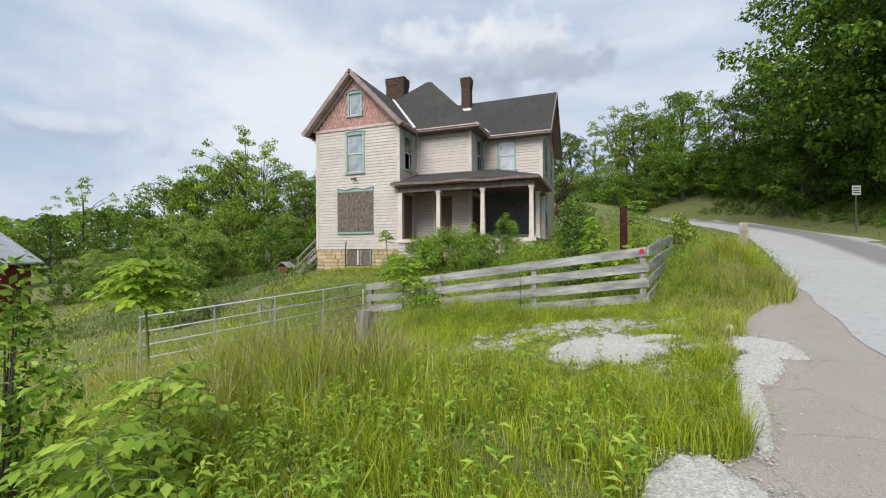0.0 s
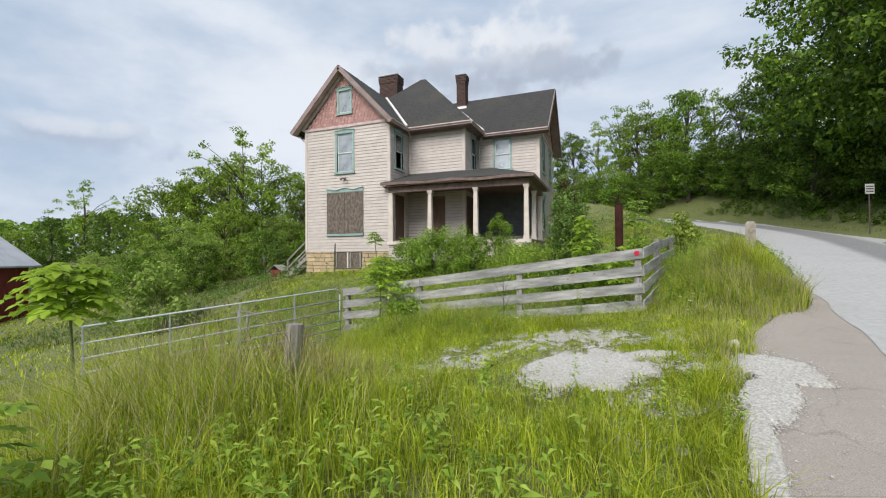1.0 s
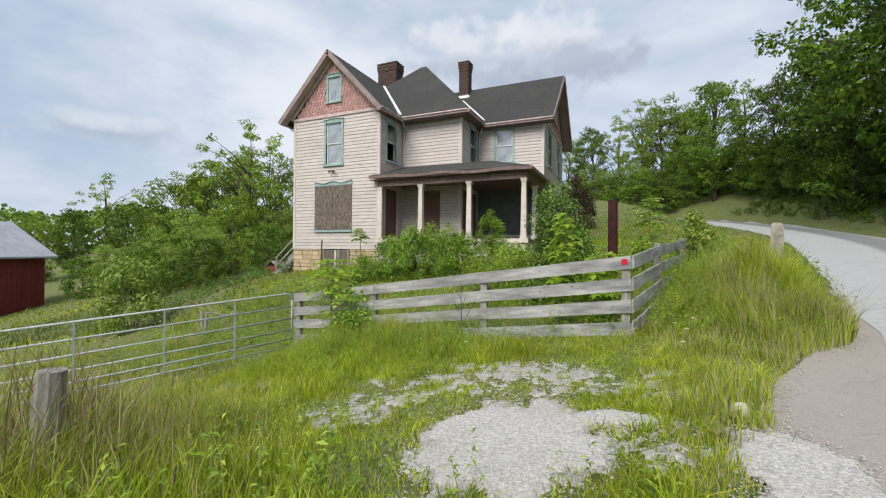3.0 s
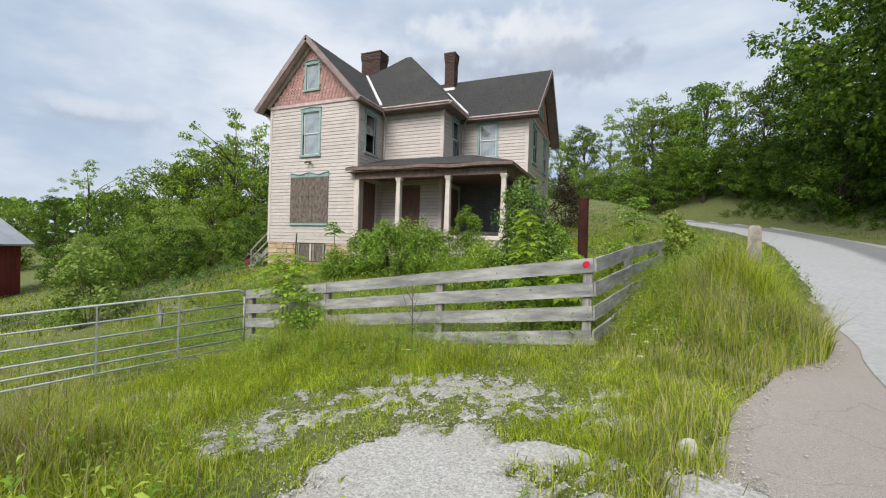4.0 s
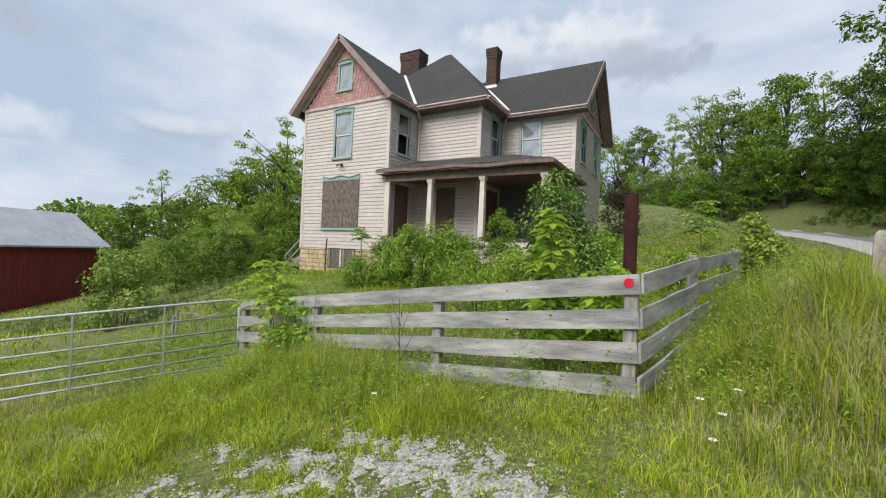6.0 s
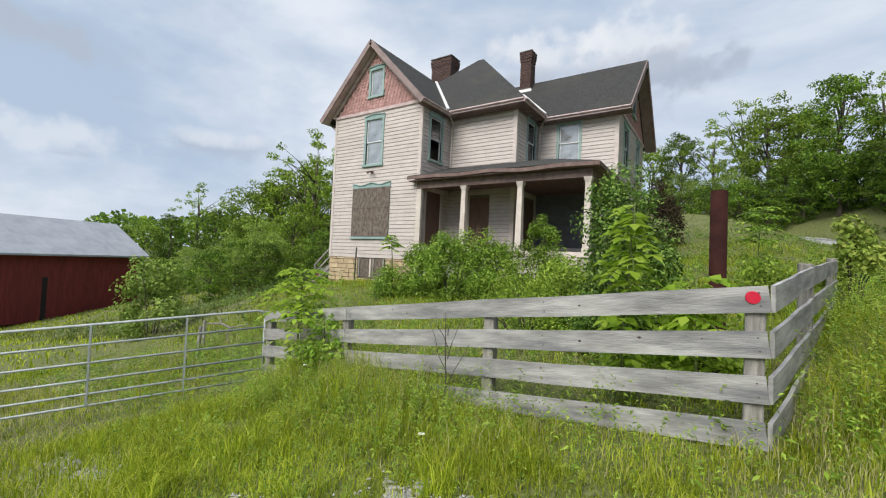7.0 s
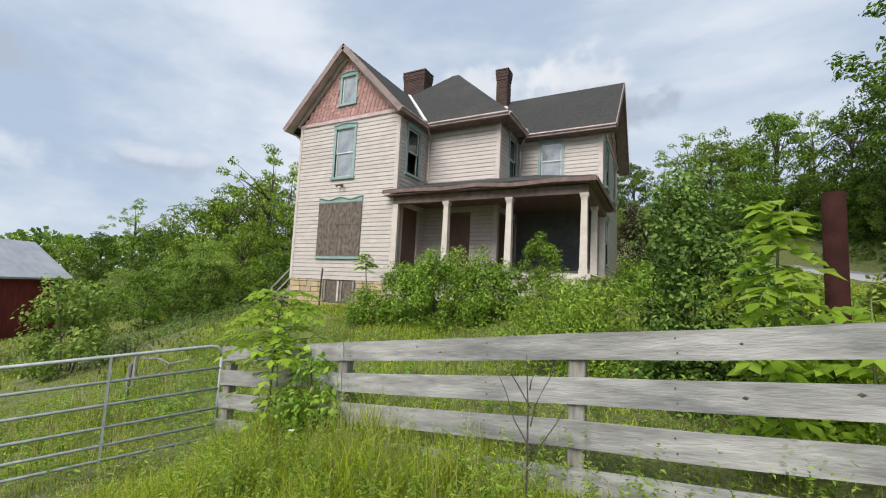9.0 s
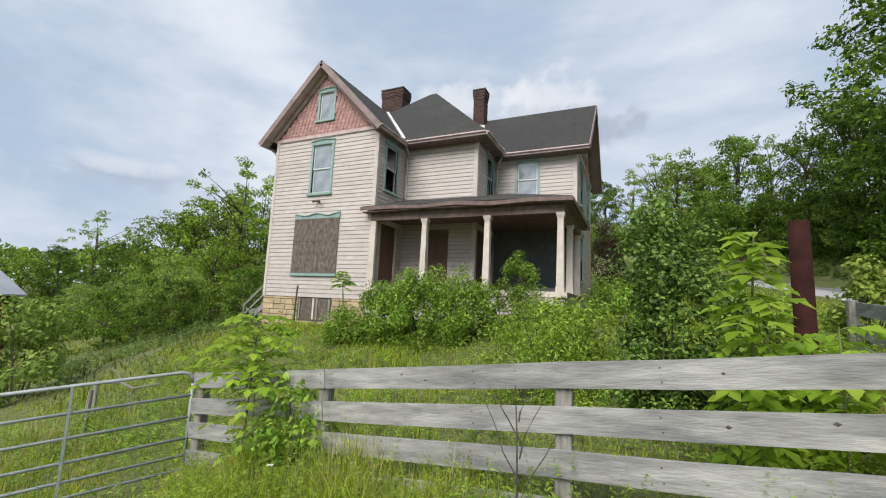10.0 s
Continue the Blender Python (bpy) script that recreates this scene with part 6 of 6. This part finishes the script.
def blades(name, x0, x1, y0, y1, n, width, high, material, label, thin=None, lean=0.45, seed=1, floor=0.0):
    """A stretch of grass, every blade three-sided and bent."""
    r = np.random.default_rng(seed)
    x, y = r.uniform(x0, x1, n), r.uniform(y0, y1, n)
    tuft = 0.5 + 0.5 * np.sin(3.1 * x + 1.7 * np.sin(2.3 * y)) * np.sin(2.7 * y + 1.1 * np.sin(1.9 * x))
    keep = ~bare(x, y) & (r.uniform(0, 1, n) < 0.35 + 0.65 * tuft)
    gd_ = gravel_depth(x, y)
    keep &= (gd_ < 0.0) | (r.uniform(0, 1, n) < 0.02 + 0.45 * np.exp(-np.maximum(gd_, 0) / 0.07))
    keep &= r.uniform(0, 1, n) > 0.85 * worn(x, y, 0.9)
    if thin is not None:
        keep &= r.uniform(0, 1, n) < thin(x, y)
    x, y, tuft = x[keep], y[keep], tuft[keep]
    k = len(x)
    h = np.maximum(tallness(x, y) * high * r.uniform(0.45, 1.2, k) * (0.75 + 0.4 * tuft), floor)
    a, t = r.uniform(0, 2 * np.pi, k), r.uniform(0, 2 * np.pi, k)
    w = width * r.uniform(0.6, 1.4, k)
    b = np.stack([x, y, land(x, y) - 0.02], -1)
    side = np.stack([np.cos(a), np.sin(a), np.zeros(k)], -1) * w[:, None] / 2
    bend = np.stack([np.cos(t), np.sin(t), np.zeros(k)], -1) * (h * lean * r.uniform(0.2, 1.3, k))[:, None]
    up = np.stack([np.zeros(k), np.zeros(k), h], -1)
    mid = b + up * 0.55 + bend * 0.3
    tip = b + up * r.uniform(0.7, 1.0, (k, 1)) + bend * r.uniform(0.8, 1.6, (k, 1))
    V = np.stack([b - side, b + side, mid + side * 0.75, mid - side * 0.75, tip], 1).reshape(-1, 3)
    i = np.arange(k, dtype=np.int32)[:, None] * 5
    f = np.concatenate([i + np.array([[0, 1, 2]]), i + np.array([[0, 2, 3]]), i + np.array([[3, 2, 4]])])
    return tagged(soup(name, V, f.astype(np.int32), material), label, "grass", kind="stuff")


blades("meadow_grass", -7, 5.4, 0.9, 10.4, 205000, 0.0084, 1.0, M_GRASS, "tall uncut green meadow grass", seed=1)
blades("meadow_grass", -16, 6, 10.2, 20.1, 84000, 0.0145, 0.6, M_GRASS, "tall uncut green meadow grass round the fence", seed=2)
blades("meadow_grass", -16, -0.5, -8, 1.0, 24000, 0.016, 0.8, M_GRASS, "tall uncut green meadow grass", seed=45)
blades("seeding_grass", -14, -7, 2, 14, 14000, 0.009, 1.2, M_STRAW, "ripe straw-coloured seeding grass stalks", None, 0.3, seed=17)
blades("meadow_grass", -16, -7, -2, 12.5, 62000, 0.014, 0.62, M_GRASS, "light green grass beyond the gate", seed=3)
blades("hillside_grass", -45, -14, 13, 36, 19000, 0.045, 1.0, M_FIELD, "rough green hillside grass", seed=4)
blades("field_grass", -45, -14, -5, 14, 16000, 0.045, 0.7, M_GRASS, "light green field grass", seed=44)
blades("hillside_grass", -4, 24, 18, 66, 46000, 0.032, 0.55, M_FIELD, "rough green grass on the slope and bank", seed=5)
blades("far_grass", -78, -40, -15, 45, 19000, 0.12, 0.8, M_GRASS, "rough green field grass", seed=6)
straw_zone = lambda x, y: 0.28 + 0.72 * np.clip(np.exp(-(((x + 2.2) / 2.0) ** 2 + ((y - 5.6) / 1.8) ** 2)) + 0.7 * np.exp(-((y - 9.6) / 0.7) ** 2) + 0.7 * np.exp(-(((x - 2.9) / 1.0) ** 2 + ((y - 11) / 2.5) ** 2)), 0, 1)
blades("seeding_grass", -7, 5.4, 1.2, 14, 46000, 0.0055, 1.2, M_STRAW, "ripe straw-coloured seeding grass stalks", straw_zone, 0.3, seed=7)


def weeds(name, n, x0, x1, y0, y1, zone, leaf, high, seed, material, label):
    """Leafy weeds: narrow leaves in whorls up a stalk."""
    r = np.random.default_rng(seed)
    x, y = r.uniform(x0, x1, n), r.uniform(y0, y1, n)
    keep = ~bare(x, y) & (gravel_depth(x, y) < 0) & (r.uniform(0, 1, n) < zone(x, y))
    x, y = x[keep], y[keep]
    C, D, N, L = [], [], [], []
    for px_, py_ in zip(x, y):
        h = high * r.uniform(0.5, 1.15)
        g_ = lie(px_, py_)
        lx, ly = r.normal(0, 0.12, 2) * h
        m_ = int(10 + 16 * h)
        f = r.uniform(0.2, 1, m_)
        a = r.uniform(0, 6.28, m_)
        C.append(np.stack([px_ + lx * f, py_ + ly * f, g_ + h * f], -1))
        D.append(np.stack([np.cos(a), np.sin(a), r.uniform(-0.1, 0.75, m_)], -1))
        N.append(np.tile([0, 0, 1.0], (m_, 1)) + 0.3 * r.normal(size=(m_, 3)))
        L.append(leaf * r.uniform(0.6, 1.3, m_) * (1.25 - 0.6 * f))
    C, D, N, L = (np.concatenate(v) for v in (C, D, N, L))
    return tagged(soup(name, leaf_quads(C, D, N, L, L * 0.3, 0.25), quad_faces(len(L)), material), label, "weeds", kind="stuff")


weeds("meadow_weeds", 1300, -7, 0.3, 1.3, 5.5, lambda x, y: np.exp(-(((x + 3.2) / 2.2) ** 2 + ((y - 2.8) / 1.8) ** 2)), 0.11, 0.55, 3, M_WEED, "leafy green weeds among the meadow grass")
weeds("fence_weeds", 1500, -7.5, 3.5, 9.0, 13.5, lambda x, y: 0.12 + 0.88 * np.exp(-((y - 10.6 + 0.1 * x) / 0.8) ** 2), 0.065, 0.6, 4, M_WEED, "leafy green weeds along the fence foot")
weeds("yard_weeds", 1900, -13, 2.5, 11.5, 19.0, lambda x, y: 0.75 - 0.4 * ease(y, 15, 19), 0.095, 0.5, 5, M_LEAF_D, "rank green weeds in the overgrown yard")
weeds("bank_weeds", 1400, 1.2, 5.2, 9.4, 18, lambda x, y: 0.7 + 0 * x, 0.065, 0.58, 6, M_WEED, "leafy green weeds on the verge mound")
blades("slope_grass", -4, 8, 17, 36, 36000, 0.022, 0.6, M_GRASS, "rough uncut grass on the slope behind the fence", seed=21)
blades("post_grass", 2.6, 3.75, 10.9, 12.3, 8000, 0.010, 1.15, M_GRASS, "tall grass round the roadside marker", None, 0.25, seed=22)
blades("verge_straw", 1.2, 4.2, 6.0, 12.8, 20000, 0.0055, 1.1, M_STRAW, "ripe straw-coloured stalks on the verge mound", None, 0.3, seed=35)
blades("tuft_grass", -5.6, 2.2, 6.3, 9.3, 60000, 0.007, 1.9, M_GRASS, "short green tufts in the worn gravel", lambda x, y: (np.sin(7.3 * x + 2 * np.sin(5 * y)) * np.sin(6.1 * y + 2 * np.sin(4 * x)) > 0.3) * (tallness(x, y) < 0.2), 0.7, seed=36)
blades("sward", -5.8, 2.4, 6.2, 9.5, 70000, 0.005, 0.9, M_GRASS, "fine short grass on the worn drive", lambda x, y: (tallness(x, y) < 0.24) * 1.0, 0.9, seed=39, floor=0.035)
blades("tuft_grass", 0.0, 1.5, 3.0, 6.6, 14000, 0.006, 1.6, M_GRASS, "short green tufts in the worn gravel", lambda x, y: (np.sin(6.3 * x + 2 * np.sin(5 * y)) * np.sin(5.1 * y + 2 * np.sin(4 * x)) > 0.2) * 0.8, 0.7, seed=38)
front = lambda x, y: np.exp(-((y - 9.95 + 0.106 * x) / 0.38) ** 2) * (1 - 0.3 * ease(x, -2.5, 0.5))
blades("fence_grass", -6.6, 1.2, 9.0, 11.2, 34000, 0.008, 1.4, M_GRASS, "tall grass standing against the fence boards", front, 0.35, seed=31)
blades("fence_straw", -6.6, 1.2, 8.4, 11.2, 14000, 0.0045, 1.75, M_STRAW, "brown seeding stalks against the fence boards", front, 0.3, seed=32)
blades("return_grass", 1.1, 3.0, 10.0, 16.0, 26000, 0.009, 1.15, M_GRASS, "tall grass crowding the fence return", lambda x, y: np.exp(-((x - 1.75 - 0.12 * (y - 10.3)) / 0.5) ** 2), 0.4, seed=33)
blades("meadow_straw", -7, -2.2, 2.2, 7.6, 22000, 0.006, 1.15, M_STRAW, "ripe tawny grass heads in the tall meadow", lambda x, y: np.exp(-(((x + 4.2) / 1.7) ** 2 + ((y - 4.8) / 2.2) ** 2)), 0.35, seed=34)
weeds("goldenrod_weeds", 2300, -5.5, 0.9, 8.0, 10.4, lambda x, y: (0.2 + 0.8 * np.exp(-((y - 9.6 + 0.1 * x) / 0.6) ** 2)) * (1 - 0.85 * ease(x, -2.2, -0.6)), 0.05, 0.5, 15, M_WEED, "upright weeds with narrow whorled leaves before the fence")
weeds("clover_weeds", 1500, -5.5, 2.0, 6.8, 9.8, lambda x, y: 0.35 + 0.3 * np.sin(2.1 * x) * np.sin(1.7 * y), 0.036, 0.2, 16, M_WEED, "low green weeds in the short sward by the gravel")
weeds("sedge_weeds", 1100, -6.5, 1.2, 1.4, 6.5, lambda x, y: 0.3 + 0.5 * (np.sin(1.9 * x + 1) * np.sin(2.3 * y) > 0), 0.06, 0.42, 18, M_WEED, "leafy green weeds scattered through the meadow")
blades("dead_stalks", -4.4, -2.0, 3.6, 6.4, 5200, 0.008, 1.5, M_STALK, "dead brown stalks standing round the old post", lambda x, y: np.exp(-(((x + 3.1) / 0.7) ** 2 + ((y - 4.9) / 0.7) ** 2)), 0.22, seed=37)
weeds("return_weeds", 700, 1.2, 3.0, 10.3, 16.0, lambda x, y: np.exp(-((x - 1.7 - 0.12 * (y - 10.3)) / 0.45) ** 2), 0.065, 0.85, 14, M_WEED, "leafy green weeds crowding the fence return")
weeds("slope_weeds", 2200, -3, 6.5, 14, 40, lambda x, y: 0.25 + 0.6 * (np.sin(1.3 * x + 2) * np.sin(0.9 * y) > 0.1), 0.14, 0.5, 12, M_LEAF_D, "rank green weeds on the slope behind the fence")
weeds("bank_scrub", 2600, 9, 22, 20, 60, lambda x, y: 0.9 * ((x > road_edge(y) + ROAD_WIDTH + 1.5) & (x < road_edge(y) + ROAD_WIDTH + 7)), 0.30, 0.65, 13, M_LEAF_B, "low scrub on the grassy bank")
weeds("left_weeds", 1100, -14, -7, 9, 16, lambda x, y: 0.7 + 0 * x, 0.09, 0.6, 8, M_LEAF_D, "rank green weeds beyond the gate")
weeds("field_weeds", 700, -34, -13, 14, 30, lambda x, y: 0.6 + 0 * x, 0.2, 0.8, 9, M_LEAF_G, "rank green weeds on the slope")


def chips(name, n, lo, hi, seed):
    """Loose limestone chips, each a small faceted lump."""
    r = np.random.default_rng(seed)
    x, y = r.uniform(-6.3, 4.0, n), r.uniform(1.8, 11.0, n)
    gd_ = gravel_depth(x, y)
    keep = ((gd_ > -0.06) & (r.uniform(0, 1, n) < 0.5)) | ((gd_ > -0.3) & (r.uniform(0, 1, n) < 0.2)) | (r.uniform(0, 1, n) < 0.7 * worn(x, y, 0.86) * (x < verge(y) + 0.3)) | ((np.abs(x - verge(y) - 0.05) < 0.16) & (r.uniform(0, 1, n) < 0.22)) | ((x > verge(y)) & (r.uniform(0, 1, n) < 0.006))
    x, y = x[keep], y[keep]
    k = len(x)
    s = r.uniform(lo, hi, (k, 1)) * r.uniform(0.6, 1, (k, 1))
    o = np.array([(1, 0, 0), (-1, 0, 0), (0, 1, 0), (0, -1, 0), (0.2, 0.1, 0.42), (0, 0, -0.4)])
    rot = r.uniform(0, 6.28, k)
    P = np.stack([np.stack([np.cos(rot) * v[0] - np.sin(rot) * v[1], np.sin(rot) * v[0] + np.cos(rot) * v[1], np.full(k, v[2])], -1) * s * r.uniform(0.4, 1.35, (k, 1)) for v in o], 1)
    P += np.stack([x, y, land(x, y) + 0.036], -1)[:, None, :]
    t = np.array([(0, 2, 4), (2, 1, 4), (1, 3, 4), (3, 0, 4), (2, 0, 5), (1, 2, 5), (3, 1, 5), (0, 3, 5)])
    f = (np.arange(k)[:, None, None] * 6 + t[None]).reshape(-1, 3)
    return tagged(soup(name, P.reshape(-1, 3), f, M_PEBBLE), "scattered pale limestone chips", "gravel", kind="stuff")


chips("gravel_chips", 260000, 0.005, 0.018, 11)

# daisies near the fence corner
for k, (x, y, h) in enumerate(((1.45, 9.2, 0.42), (1.58, 9.1, 0.36), (1.52, 8.95, 0.24), (1.7, 9.5, 0.4), (-1.3, 8.9, 0.3), (-4.0, 9.9, 0.5))):
    fl = thing("daisy", "small white daisy on a thin stem in the grass", "flower", "daisies", at=on(x, y))
    bm = bmesh.new()
    tube(bm, [(0, 0, -0.02), (0.01, 0, h)], [0.003, 0.002], 4)
    part("stem", bm, M_STEM, fl)
    bm = bmesh.new()
    for j in range(10):
        a = j * math.pi / 5
        vs = [bm.verts.new((0.01 + r_ * math.cos(a + w), r_ * math.sin(a + w), h + z_)) for r_, w, z_ in ((0.005, 0, 0), (0.022, -0.22, 0.004), (0.032, 0, 0.0), (0.022, 0.22, 0.004))]
        bm.faces.new(vs)
    part("petals", bm, M_PETAL, fl)
